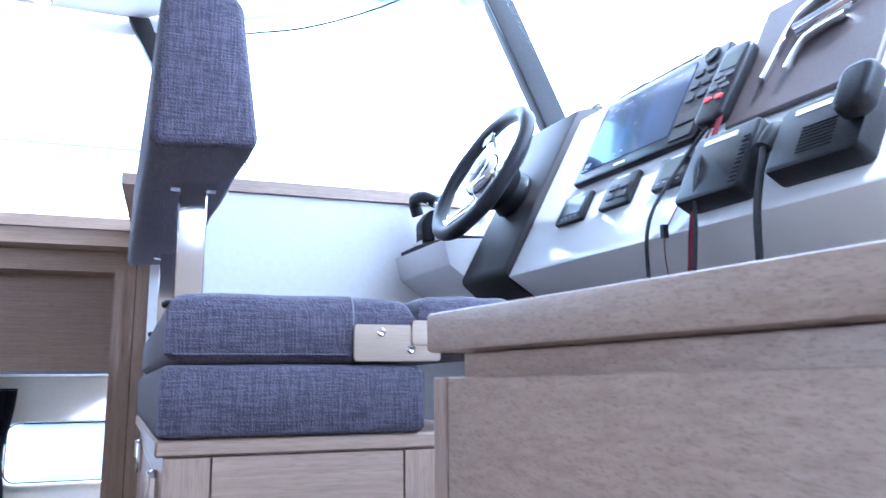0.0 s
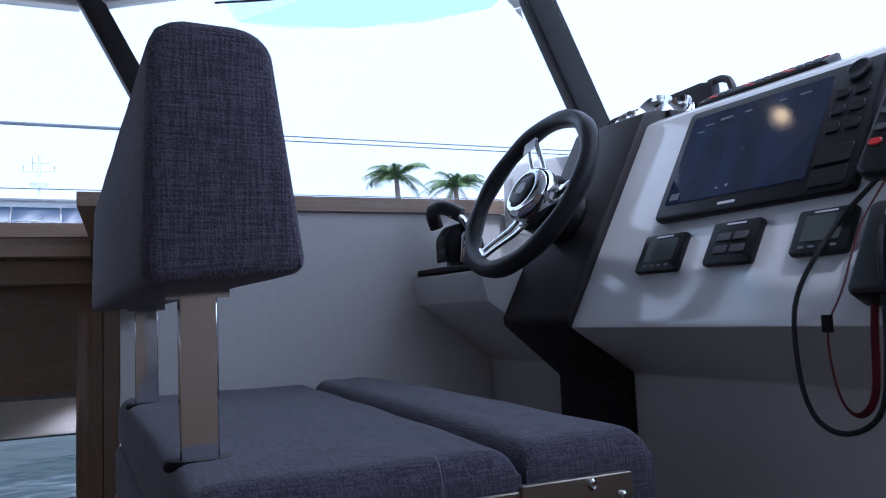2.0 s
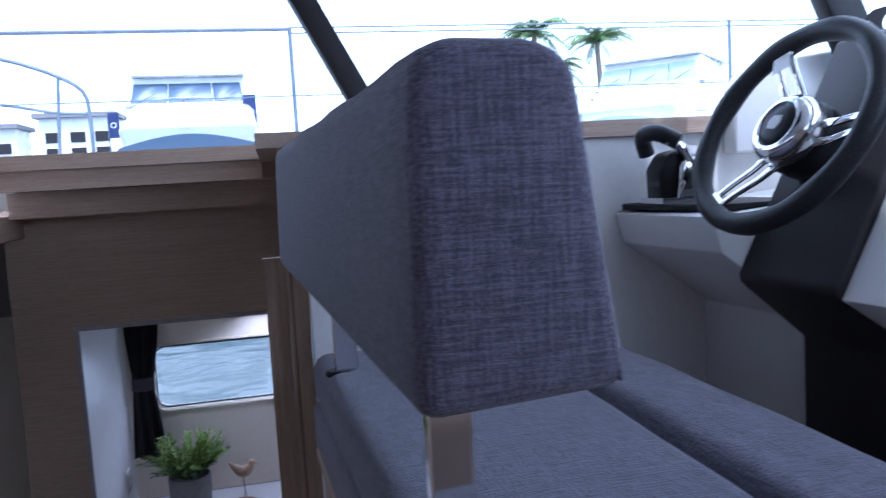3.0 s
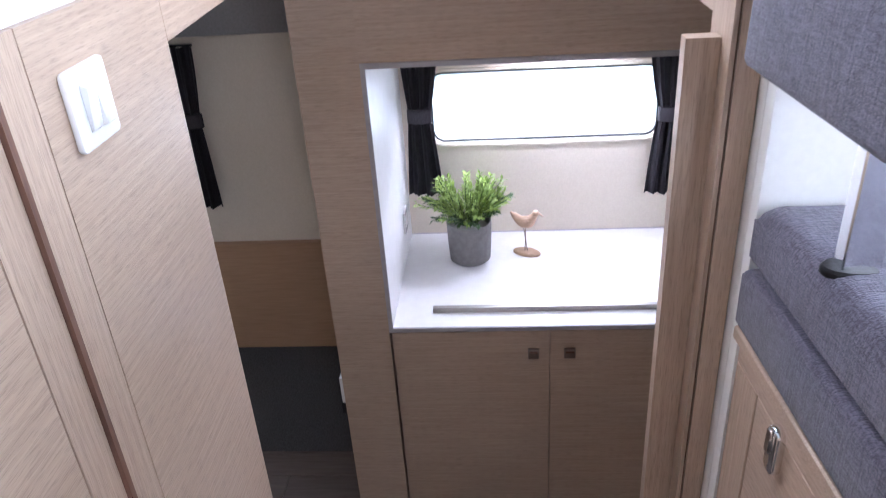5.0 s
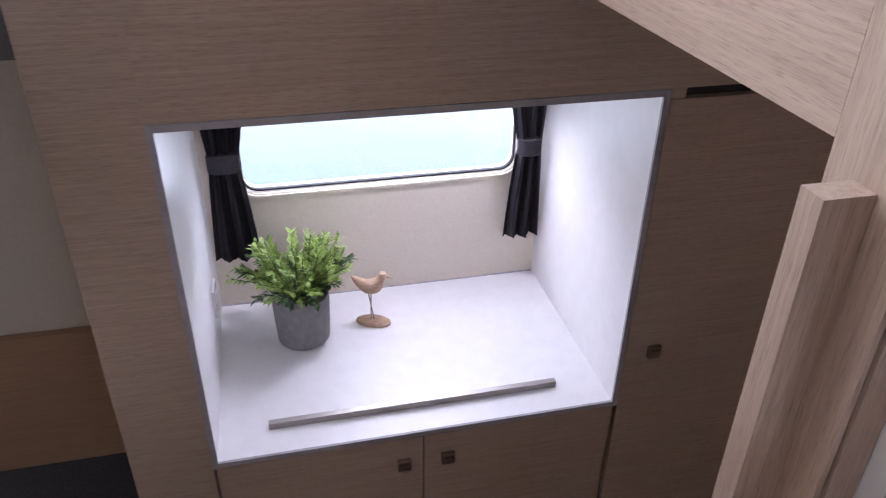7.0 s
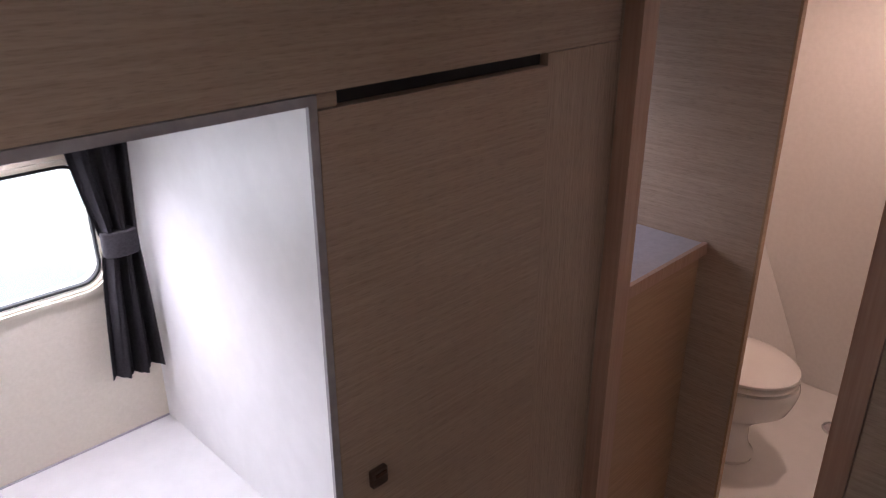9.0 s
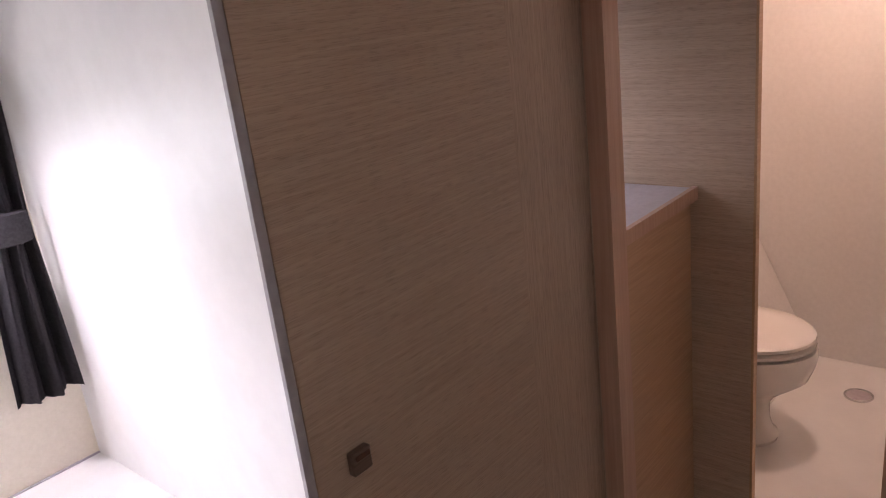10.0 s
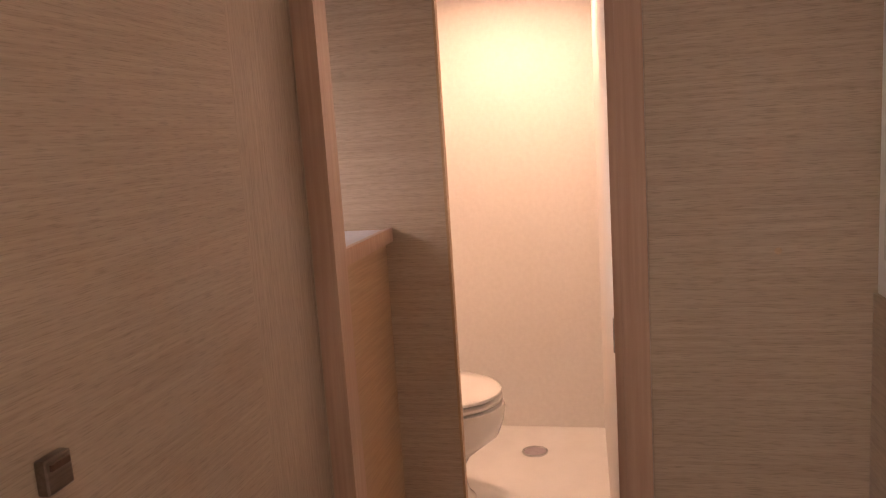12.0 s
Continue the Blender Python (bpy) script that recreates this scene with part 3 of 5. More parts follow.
# raised locker beside the stairwell, over the partition
locker = thing("side_locker", (-0.4, -0.8, 1.985), "oak and white locker on top of the aft partition", "locker")
part("plinth", box(-0.70, -0.128, -2.60, -0.255, 1.986, 2.046, 0.002), gelcoat, locker, "white plinth")
part("body", box(-0.70, -0.120, -0.935, -0.258, 2.047, 2.232, 0.003), oak_y, locker)
part("lid", box(-0.70, -0.110, -1.5, -0.250, 2.233, 2.258, 0.004), oak_y, locker, "oak top board")
part("white_end", box(-0.70, -0.114, -1.50, -0.938, 2.047, 2.232, 0.004), gelcoat, locker)

# window ledge over the stairwell
ledge = thing("window_ledge", (0.24, -0.1, 1.975), "stepped pale oak window ledge over the stairwell", "ledge", kind="structure")
part("sill_board", box(-0.120, 0.604, -0.250, 0.02, 2.108, 2.150, 0.003), oak_x, ledge)
part("fascia", box(-0.120, 0.604, -0.235, -0.205, 2.052, 2.107, 0.002), oak_x, ledge)
part("soffit", box(-0.120, 0.645, -0.205, -0.002, 2.052, 2.107, 0.001), oak_x, ledge)
part("lower_beam", box(-0.120, 0.645, -0.125, -0.002, 1.975, 2.050, 0.002), oak_x, ledge)
solo("outer_sill", box(-3.0, 0.70, 0.021, 0.60, 2.10, 2.162, 0.004), gelcoat, "white outer window sill", "sill", kind="structure")

# forward partition: post, beam, cap and grab board
pf = thing("wall_forward_partition", (0.66, -0.5, 0.0), "pale oak post and beam at the head of the stairs", "wall", kind="structure")
part("post_front", box(0.6460, 0.6525, -0.940, -0.840, 0.0, 2.099, 0.002), oak_z, pf)
part("post", box(0.6555, 0.687, -0.943, -0.840, 0.0, 2.099, 0.003), oak_z, pf)
part("gap_strip", box(0.6525, 0.6555, -0.936, -0.845, 0.0, 2.099, 0), brown_edge, pf)
part("beam", box(0.646, 0.676, -0.8395, -0.001, 1.894, 2.099, 0.002), oak_y, pf, "oak beam over the passage")
part("cap", box(0.603, 0.702, -0.955, -0.252, 2.100, 2.131, 0.003), oak_y, pf, "oak capping board")
part("corner_block", box(0.6045, 0.702, -0.2515, 0.02, 2.101, 2.131, 0.002), oak_y, pf)
part("grab_board", box(0.599, 0.6455, -0.899, -0.872, 0.0, 1.872, 0.004, 2), oak_z, pf, "short oak grab board beside the post")

# steps down from the saloon
for i in range(3):
    y0 = -1.62 + 0.24 * i
    z1 = ZS - 0.175 * (i + 1)
    st = thing("step", (0.25, y0 + 0.13, z1 - 0.03), "dark laminate companionway step", "step", "companionway steps", "structure")
    part("tread", box(-0.118, 0.632, y0, y0 + 0.26, z1 - 0.03, z1, 0.004), sole_wood, st)
    part("riser", box(-0.118, 0.632, y0, y0 + 0.015, z1, z1 + 0.144, 0), sole_wood, st)

part("riser", box(-0.118, 0.632, -1.14, -1.125, 0.001, 0.144, 0), sole_wood, st)
# two unseen closures, added to stop sky light leaking in under the sole
solo("wall_hull_inner", box(-1.74, 2.42, -1.66, -1.621, -0.05, ZS - 0.041, 0), gelcoat_matt, "unseen white wall added to keep light out under the saloon", "wall", kind="structure")
solo("hull_light_block", box(-3.06, 5.5, -5.25, 0.769, -0.30, -0.20, 0), dark_panel, "unseen dark slab added to block light from below", "hull", kind="structure")

# forward passage and head
solo("wall_passage_liner", box(0.689, 1.744, -0.968, -0.903, 0.0, 1.93, 0), gelcoat_matt, "white upper wall of the passage", "wall", kind="structure")
solo("wall_passage_wainscot", box(0.689, 1.744, -0.9025, -0.897, 0.0, 0.955, 0.002), oak_x, "oak lower wall of the passage", "wall", kind="structure")
solo("ceiling_passage", box(0.677, 3.46, -0.97, 0.64, 1.90, 1.94, 0), headliner, "pale headliner over the passage", "ceiling", kind="structure")
bulk = thing("wall_head_bulkhead", (1.76, -0.5, 0.0), "oak veneer bulkhead with a reddish wooden door frame", "wall", kind="structure")
part("panel", box(1.7445, 1.785, -0.966, -0.568, 0.0, 1.90, 0.001), oak_y, bulk)
part("door_post", box(1.738, 1.795, -0.038, 0.004, 0.0, 1.90, 0.006, 2), maple_z, bulk, "reddish wooden door post")
part("door_post", box(1.735, 1.795, -0.567, -0.525, 0.0, 1.90, 0.006, 2), maple_z, bulk, "reddish wooden door post")
part("panel", box(1.739, 1.790, 0.0045, 0.638, 0.0, 1.90, 0.001), oak_y, bulk)
part("rebate", box(1.765, 1.80, -0.525, -0.511, 0.0, 1.90, 0.001), maple_z, bulk)
part("strike_plate", box(1.778, 1.790, -0.512, -0.5085, 0.85, 0.91, 0.001), steel, bulk, "small metal strike plate")
part("screw_cap", lathe([(0.0055, 0.0), (0.0055, 0.0015), (0.0, 0.0025)], pose(1.7445, -0.7620, 1.0237, 0, -90, 0), 12), bird_wood, bulk, "small pale screw cap")
sw = thing("passage_switch", (1.65, -0.92, 1.01), "white switch on the passage wall", "light switch")
part("plate", slab(pose(1.655, -0.903, 1.056, 90, 0, 180), 0.085, 0.085, 0.008, 0.006, 0.002), gelcoat, sw)
part("rocker", box(1.640, 1.670, -0.895, -0.891, 1.035, 1.075, 0.001), laminate, sw)

solo("head_floor", box(1.80, 3.46, -0.56, 0.64, -0.03, 0.05, 0), gelcoat, "white moulded shower floor", "floor", kind="structure")
solo("wall_head_front", box(3.40, 3.46, -0.56, 0.64, 0.051, 1.90, 0.0), gelcoat_matt, "white front wall of the head", "wall", kind="structure")
solo("wall_head_inner", prism([(1.80, -0.515), (3.40, -0.452), (3.40, -0.54), (1.80, -0.57)], "z", 0.051, 1.90, 0.0), gelcoat_matt, "white inner wall of the head", "wall", kind="structure")
solo("wall_head_fairing", prism([(0.636, 0.051), (0.636, 1.10), (0.50, 1.10), (0.227, 0.518), (0.07, 0.185), (0.03, 0.051)], "x", 2.95, 3.399, 0.012, 3), gelcoat_matt, "white moulded hull curve in the head", "wall", kind="structure")
panel = thing("wall_head_screen", (2.32, 0.2, 0.05), "oak veneer screen between the washbasin and the toilet", "wall", kind="structure")
part("panel", box(2.312, 2.332, -0.110, 0.638, 0.051, 1.90, 0.001), oak_y, panel)
part("edge", box(2.310, 2.334, -0.117, -0.1105, 0.051, 1.90, 0.001), honey_wood, panel, "light wooden edging")
vanity = thing("vanity_cabinet", (2.05, 0.3, 0.05), "honey-coloured washbasin cabinet with a violet-grey top", "cabinet")
part("body", box(1.80, 2.311, 0.048, 0.636, 0.051, 0.985, 0.002), honey_wood, vanity, "honey-coloured wooden front")
part("top", box(1.80, 2.311, 0.0415, 0.636, 0.986, 1.008, 0.001), worktop_grey, vanity, "violet-grey worktop")
part("lip", box(1.80, 2.311, 0.028, 0.041, 0.978, 1.013, 0.004, 2), maple_z, vanity, "reddish wooden lip")

toilet = thing("toilet", (2.75, 0.06, 0.05), "white porcelain marine toilet with the lid down", "toilet")


def oval(profile, cx, cy, ky, n=32):
    """(radius, height, shift) rings, stretched along y."""
    bm = bmesh.new()
    rings = []
    for r, z, sh in profile:
        rings.append([bm.verts.new((cx + r * math.cos(2 * math.pi * i / n), cy + sh + ky * r * math.sin(2 * math.pi * i / n), z)) for i in range(n)])
    for a, b in zip(rings, rings[1:]):
        for i in range(n):
            bm.faces.new((a[i], a[(i + 1) % n], b[(i + 1) % n], b[i]))
    bm.faces.new(rings[0][::-1])
    bm.faces.new(rings[-1])
    return bm


part("bowl", oval([(0.100, 0.051, 0.02), (0.103, 0.065, 0.02), (0.088, 0.085, 0.02), (0.080, 0.12, 0.02), (0.078, 0.18, 0.02), (0.095, 0.215, 0.02), (0.125, 0.25, 0.015), (0.155, 0.29, 0.0), (0.170, 0.34, 0.0), (0.175, 0.375, 0.0), (0.171, 0.392, 0.0), (0.150, 0.394, 0.0)], 2.75, 0.055, 1.24), porcelain, toilet)
part("seat", oval([(0.150, 0.398, 0), (0.168, 0.400, 0), (0.172, 0.404, 0), (0.172, 0.412, 0), (0.166, 0.416, 0), (0.150, 0.416, 0)], 2.75, 0.055, 1.22), porcelain, toilet)
part("lid", oval([(0.150, 0.421, 0), (0.166, 0.422, 0), (0.171, 0.426, 0), (0.170, 0.435, 0), (0.158, 0.443, 0), (0.10, 0.448, 0), (0.03, 0.449, 0)], 2.75, 0.055, 1.22), porcelain, toilet)
# black ring put in to darken the gaps below seat and lid
part("gap_shade", oval([(0.152, 0.393, 0), (0.152, 0.4215, 0)], 2.75, 0.055, 1.22), rubber, toilet, "dark insert for the shade under the seat")
for k in (-0.05, 0.05):
    part("bolt_cap", lathe([(0.009, 0.0), (0.009, 0.004), (0.0, 0.007)], Matrix.Translation((2.75 + k, -0.005, 0.066)), 12), steel, toilet)
drain = thing("floor_drain", (3.155, -0.20, 0.05), "round metal drain in the white shower floor", "drain")
part("ring", lathe([(0.048, 0.0), (0.048, 0.004), (0.042, 0.006), (0.040, 0.003)], Matrix.Translation((3.155, -0.20, 0.051))), steel, drain)
part("grille", lathe([(0.0, 0.002), (0.040, 0.002)], Matrix.Translation((3.155, -0.20, 0.051))), worktop_grey, drain)

# plant and bird on the niche shelf
plant = thing("potted_plant", (0.234, 0.437, 0.8), "bushy light-green artificial plant in a grey concrete pot", "plant")
pm = Matrix.Translation((0.234, 0.437, 0.8))
part("pot", lathe([(0.0, 0.0), (0.064, 0.0), (0.072, 0.007), (0.076, 0.07), (0.079, 0.146), (0.077, 0.151), (0.071, 0.149), (0.069, 0.125), (0.0, 0.125)], pm, 36), concrete, plant, "rough grey concrete pot")
rnd = random.Random(7)


def leaf_mesh(bm, p, d, length, width, up):
    side = d.cross(up)
    side = side.normalized() if side.length > 1e-4 else Vector((1, 0, 0))
    nrm = side.cross(d).normalized()
    a = bm.verts.new(p)
    b1, b2 = bm.verts.new(p + d * length * 0.5 + side * width), bm.verts.new(p + d * length * 0.5 - side * width)
    m = bm.verts.new(p + d * length * 0.55 - nrm * width * 0.4)
    c = bm.verts.new(p + d * length + nrm * (-0.15 * length))
    for f in ((a, b1, m), (a, m, b2), (b1, c, m), (m, c, b2)):
        bm.faces.new(f)


bms = {"foliage_light": bmesh.new(), "foliage_dark": bmesh.new()}
stems = bmesh.new()
for i in range(120):
    az, el = rnd.uniform(0, 2 * math.pi), rnd.uniform(0.30, 1.45)
    d = Vector((math.cos(az) * math.cos(el), math.sin(az) * math.cos(el), math.sin(el) + 0.15)).normalized()
    p0 = Vector((0.234 + 0.03 * math.cos(az), 0.437 + 0.03 * math.sin(az), 0.943))
    length = rnd.uniform(0.085, 0.165)
    p1 = p0 + d * length
    p1.y = min(p1.y, 0.555)
    mid = (p0 + p1) / 2 + Vector((0, 0, 0.012))
    tube(smooth_line([p0, mid, p1], 3), 0.0012, 4, stems)
    which = "foliage_light" if (el > 0.55 or rnd.random() < 0.4) else "foliage_dark"
    line = smooth_line([p0, mid, p1], 7)
    for k in range(4, len(line)):
        tang = (line[k] - line[k - 1]).normalized()
        for s in range(3):
            a2 = rnd.uniform(0, 2 * math.pi)
            o = tang.orthogonal().normalized()
            o = o * math.cos(a2) + tang.cross(o) * math.sin(a2)
            leaf_mesh(bms[which], line[k], (tang * 0.9 + o * 0.75).normalized(), rnd.uniform(0.016, 0.027), rnd.uniform(0.0032, 0.0052), Vector((0, 0, 1)))
part("stems", stems, leaf_dark, plant)
for k, mat in (("foliage_light", leaf_green), ("foliage_dark", leaf_dark)):
    tagged(part(k, bms[k], mat, plant, smooth=False), "small pointed leaves", kind="stuff")

bird = thing("wooden_bird", (0.425, 0.47, 0.8), "small carved wooden shorebird on a thin leg and oval base", "figurine")
bm = oval([(0.044, 0.8002, 0), (0.051, 0.803, 0), (0.051, 0.809, 0), (0.044, 0.813, 0)], 0.0, 0.0, 0.55, 28)
bmesh.ops.rotate(bm, verts=bm.verts, cent=(0, 0, 0), matrix=Matrix.Rotation(radians(-24), 3, "Z"))
bmesh.ops.translate(bm, verts=bm.verts, vec=(0.436, 0.460, 0))
part("base", bm, bird_wood, bird)
for dx in (-0.004, 0.005):
    part("leg", tube([(0.434 - dx, 0.462, 0.813), (0.431, 0.465, 0.86), (0.428 + dx, 0.467, 0.908)], 0.0017, 6), satin_dark, bird)
spine = smooth_line([(0.380, 0.472, 0.963), (0.396, 0.471, 0.946), (0.418, 0.468, 0.928), (0.440, 0.466, 0.925), (0.456, 0.465, 0.940), (0.464, 0.464, 0.954)], 5)
girth = [(0, 0.003), (0.2, 0.012), (0.45, 0.022), (0.65, 0.023), (0.85, 0.014), (1, 0.010)]


def girth_at(t):
    for (t0, g0), (t1, g1) in zip(girth, girth[1:]):
        if t <= t1:
            return g0 + (g1 - g0) * (t - t0) / (t1 - t0)
    return girth[-1][1]


part("body", tube(spine, [girth_at(i / (len(spine) - 1)) for i in range(len(spine))], 14), bird_wood, bird)
part("head", lathe([(0.0, -0.013), (0.008, -0.010), (0.013, 0.0), (0.0095, 0.009), (0.0, 0.013)], Matrix.Translation((0.467, 0.464, 0.957)), 16), bird_wood, bird)
part("beak", tube([(0.477, 0.463, 0.956), (0.487, 0.462, 0.951), (0.496, 0.461, 0.943)], [0.0045, 0.003, 0.001], 8), bird_wood, bird)

socket = thing("wall_socket", (0.006, 0.47, 0.91), "white socket plate on the niche side wall", "socket")
part("plate", box(0.0045, 0.011, 0.430, 0.505, 0.905, 0.985, 0.003, 2), gelcoat, socket)
part("insert", box(0.011, 0.013, 0.448, 0.487, 0.925, 0.965, 0.001), laminate, socket)
latch = thing("door_latch", (-0.188, 0.0, 0.5), "pale door latch with a black catch on the oak column", "latch")
part("plate", box(-0.192, -0.1805, -0.012 + 0.02, 0.045, 0.50, 0.60, 0.003, 2), gelcoat, latch)
part("catch", box(-0.196, -0.1805, 0.01, 0.04, 0.455, 0.497, 0.003, 2), black_plastic, latch)


# ---------------------------------------------------------------- structure: saloon
bm = bmesh.new()
add_box(bm, -3.0, -0.151, -5.2, -1.62, ZS - 0.04, ZS)
add_box(bm, -0.151, 0.689, -5.2, -1.62, ZS - 0.04, ZS)
add_box(bm, 0.689, 2.4, -5.2, -1.02, ZS - 0.04, ZS)
solo("saloon_floor", bm, sole_wood, "dark laminate saloon sole", "floor", kind="structure", smooth=False)
solo("wall_stair_side", box(0.634, 0.688, -1.62, -0.944, 0.0, ZS - 0.041, 0), oak_y, "oak side of the stairwell", "wall", kind="structure")
solo("wall_helm_side", box(0.689, 1.85, -1.000, -0.970, ZS, 2.086, 0.0), gelcoat_matt, "white liner wall beside the helm seat", "wall", kind="structure")
solo("helm_wall_trim", box(0.703, 1.618, -1.014, -0.72, 2.087, 2.122, 0.003), oak_x, "pale oak capping on the helm side wall", "trim", kind="structure")
solo("windscreen_coaming", prism([(1.62, 2.035), (1.623, 2.175), (1.65, 2.215), (1.72, 2.232), (1.95, 2.262), (2.05, 2.262), (2.05, 2.035)], "y", -1.052, -1.003, 0.008, 3), gelcoat, "white moulded coaming under the windscreen corner", "trim", kind="structure")
ROOF = [(-3.0, -0.60), (0.60, -0.57), (1.53, -1.17), (1.62, -1.60), (1.66, -5.2), (-3.0, -5.2)]
HATCH = (-0.35, 0.50, -1.45, -1.012)
bm = bmesh.new()
add_prism(bm, [ROOF[0], ROOF[1], (1.178, HATCH[3]), (-3.0, HATCH[3])], "z", 2.76, 2.82)
add_prism(bm, [(-3.0, HATCH[3]), (HATCH[0], HATCH[3]), (HATCH[0], HATCH[2]), (-3.0, HATCH[2])], "z", 2.76, 2.82)
add_prism(bm, [(HATCH[1], HATCH[3]), (1.178, HATCH[3]), ROOF[2], (1.541, HATCH[2]), (HATCH[1], HATCH[2])], "z", 2.76, 2.82)
add_prism(bm, [(-3.0, HATCH[2]), (1.541, HATCH[2]), ROOF[3], ROOF[4], ROOF[5]], "z", 2.76, 2.82)
solo("ceiling_saloon", bm, headliner, "pale grey saloon headliner with a roof hatch", "ceiling", kind="structure", smooth=False)
hatch = thing("roof_hatch", (0.075, -1.231, 2.79), "translucent white roof hatch in the headliner", "hatch", kind="structure")
part("pane", box(HATCH[0], HATCH[1], HATCH[2], HATCH[3], 2.7625, 2.769, 0), hatch_white, hatch)
wall_y("wall_saloon_far", -3.0, 2.4, -5.25, -5.2, 0.0, 2.82, [], oak_x, "oak panelled far wall of the saloon")
bm = bmesh.new()
add_box(bm, -3.06, -3.0, -5.25, -4.2, 0.0, 2.82)
add_box(bm, -3.06, -3.0, -1.6, 0.7, 0.0, 2.82)
add_box(bm, -3.06, -3.0, -4.2, -1.6, 0.0, ZS + 0.03)
add_box(bm, -3.06, -3.0, -4.2, -1.6, 2.62, 2.82)
solo("wall_saloon_aft", bm, gelcoat_matt, "white aft wall of the saloon with a wide door opening", "wall", kind="structure", smooth=False)
solo("deck_side", box(0.70, 3.5, -0.96, 0.72, 1.945, 2.09, 0), gelcoat, "white side deck", "deck", kind="structure")
solo("hull_outer", box(-3.0, 5.5, 0.701, 0.76, 0.0, 1.12, 0), gelcoat, "white outer hull topside", "hull", kind="structure")
solo("foredeck", box(2.42, 5.5, -5.2, -0.961, 1.95, 2.09, 0), gelcoat, "white foredeck", "deck", kind="structure")


def beam_between(a, b, w, d, bev=0.004, side=(0, 1, 0)):
    """A bar of section w by d from a to b; w lies across side."""
    a, b = Vector(a), Vector(b)
    t = (b - a).normalized()
    s = Vector(side)
    s = (s - t * s.dot(t)).normalized()
    n = t.cross(s)
    def ring(p):
        return [p + s * w / 2 * i + n * d / 2 * j for i, j in ((-1, -1), (1, -1), (1, 1), (-1, 1))]
    return hexa(ring(a) + ring(b), bev, 2)


solo("ceiling_corner", prism([(1.50, -1.14), (1.56, -1.07), (1.60, -1.07), (1.625, -1.45), (1.57, -1.45), (1.536, -1.18)], "z", 2.757, 2.80, 0.003), headliner, "pale corner of the headliner at the windscreen pillar", "ceiling", kind="structure")
frames = thing("window_3", (0.6, -0.7, 2.15), "dark-framed wraparound saloon windows", "window", kind="structure")
part("mullion", beam_between((0.93, -0.66, 2.08), (0.590, -0.555, 2.775), 0.055, 0.06, 0.006), dark_panel, frames, "dark window mullion")
part("pillar", beam_between((1.925, -1.10, 2.16), (1.555, -1.10, 2.95), 0.05, 0.084, 0.008), black_plastic, frames, "dark windscreen pillar")
part("pillar_liner", beam_between((1.888, -1.118, 2.20), (1.598, -1.118, 2.785), 0.012, 0.03, 0.003), black_plastic, frames)
part("header", beam_between((-3.0, -0.545, 2.738), (0.59, -0.525, 2.738), 0.05, 0.06, 0.006), gelcoat, frames, "white window header")
part("header", beam_between((0.59, -0.525, 2.738), (1.545, -1.165, 2.738), 0.05, 0.06, 0.006), gelcoat, frames, "white window header")
part("header", beam_between((1.60, -1.45, 2.74), (1.70, -5.2, 2.74), 0.05, 0.05, 0.006, (1, 0, 0)), gelcoat, frames, "white window header")


def pane_quad(name, pts, mat):
    bm = bmesh.new()
    bm.faces.new([bm.verts.new(p) for p in pts])
    bmesh.ops.solidify(bm, geom=bm.faces[:], thickness=0.006)
    ob = part(name, bm, mat, frames, smooth=False)
    ob.visible_shadow = False


pane_quad("pane", [(-2.98, 0.05, 2.15), (0.90, -0.62, 2.15), (0.60, -0.53, 2.71), (-2.98, -0.54, 2.71)], pane_side)
pane_quad("pane", [(0.94, -0.66, 2.11), (1.90, -1.07, 2.19), (1.60, -1.07, 2.75), (0.60, -0.535, 2.72)], pane_side)
pane_quad("pane", [(1.95, -1.13, 2.16), (2.20, -5.15, 2.16), (1.72, -5.15, 2.75), (1.63, -1.13, 2.75)], pane_side)

pane_quad("shade_band", [(0.951, -0.697, 2.720), (1.242, -0.976, 2.714), (1.454, -1.186, 2.720), (1.505, -1.241, 2.730), (1.559, -1.217, 2.604), (1.527, -1.166, 2.572), (1.397, -1.039, 2.570), (1.256, -0.912, 2.587), (1.103, -0.782, 2.618), (0.989, -0.693, 2.655)], pane_band)
blind = thing("pleated_blind", (1.55, -1.23, 2.53), "white pleated blind folded up beside the windscreen pillar", "blind")
A, B, C = Vector((1.445, -1.186, 2.715)), Vector((1.520, -1.262, 2.722)), Vector((1.592, -1.212, 2.530))
for q in range(14):
    f0, f1 = q / 14, (q + 1.03) / 14
    p = [A.lerp(C, f0), B.lerp(C, f0), B.lerp(C, f1), A.lerp(C, f1)]
    off = Vector((-0.006, -0.008, 0)) * (1 if q % 2 else 0.3)
    bm = bmesh.new()
    bm.faces.new([bm.verts.new(v + off) for v in p])
    bmesh.ops.solidify(bm, geom=bm.faces[:], thickness=0.003)
    part("pleat", bm, gelcoat_matt, blind, smooth=False)
cord = thing("window_cord", (1.2, -0.95, 2.66), "thin black cord hung along the window head", "cord")
part("line", tube(smooth_line([(0.93, -0.70, 2.700), (1.10, -0.86, 2.672), (1.28, -1.03, 2.680), (1.44, -1.195, 2.712)], 8), 0.0035, 6), rubber, cord)
solo("headliner_seam", tube([(0.60, -1.12, 2.7595), (0.639, -0.999, 2.7595), (0.688, -0.776, 2.7595), (0.70, -0.66, 2.7595)], 0.003, 6), dark_panel, "dark seam in the headliner", "trim", kind="structure")
dl = thing("downlight", (0.32, -0.64, 2.745), "small round lit downlight in the headliner", "lamp")
part("bezel", lathe([(0.032, 0.0), (0.032, 0.012), (0.022, 0.014)], Matrix.Translation((0.32, -0.64, 2.747)), 24), chrome, dl)
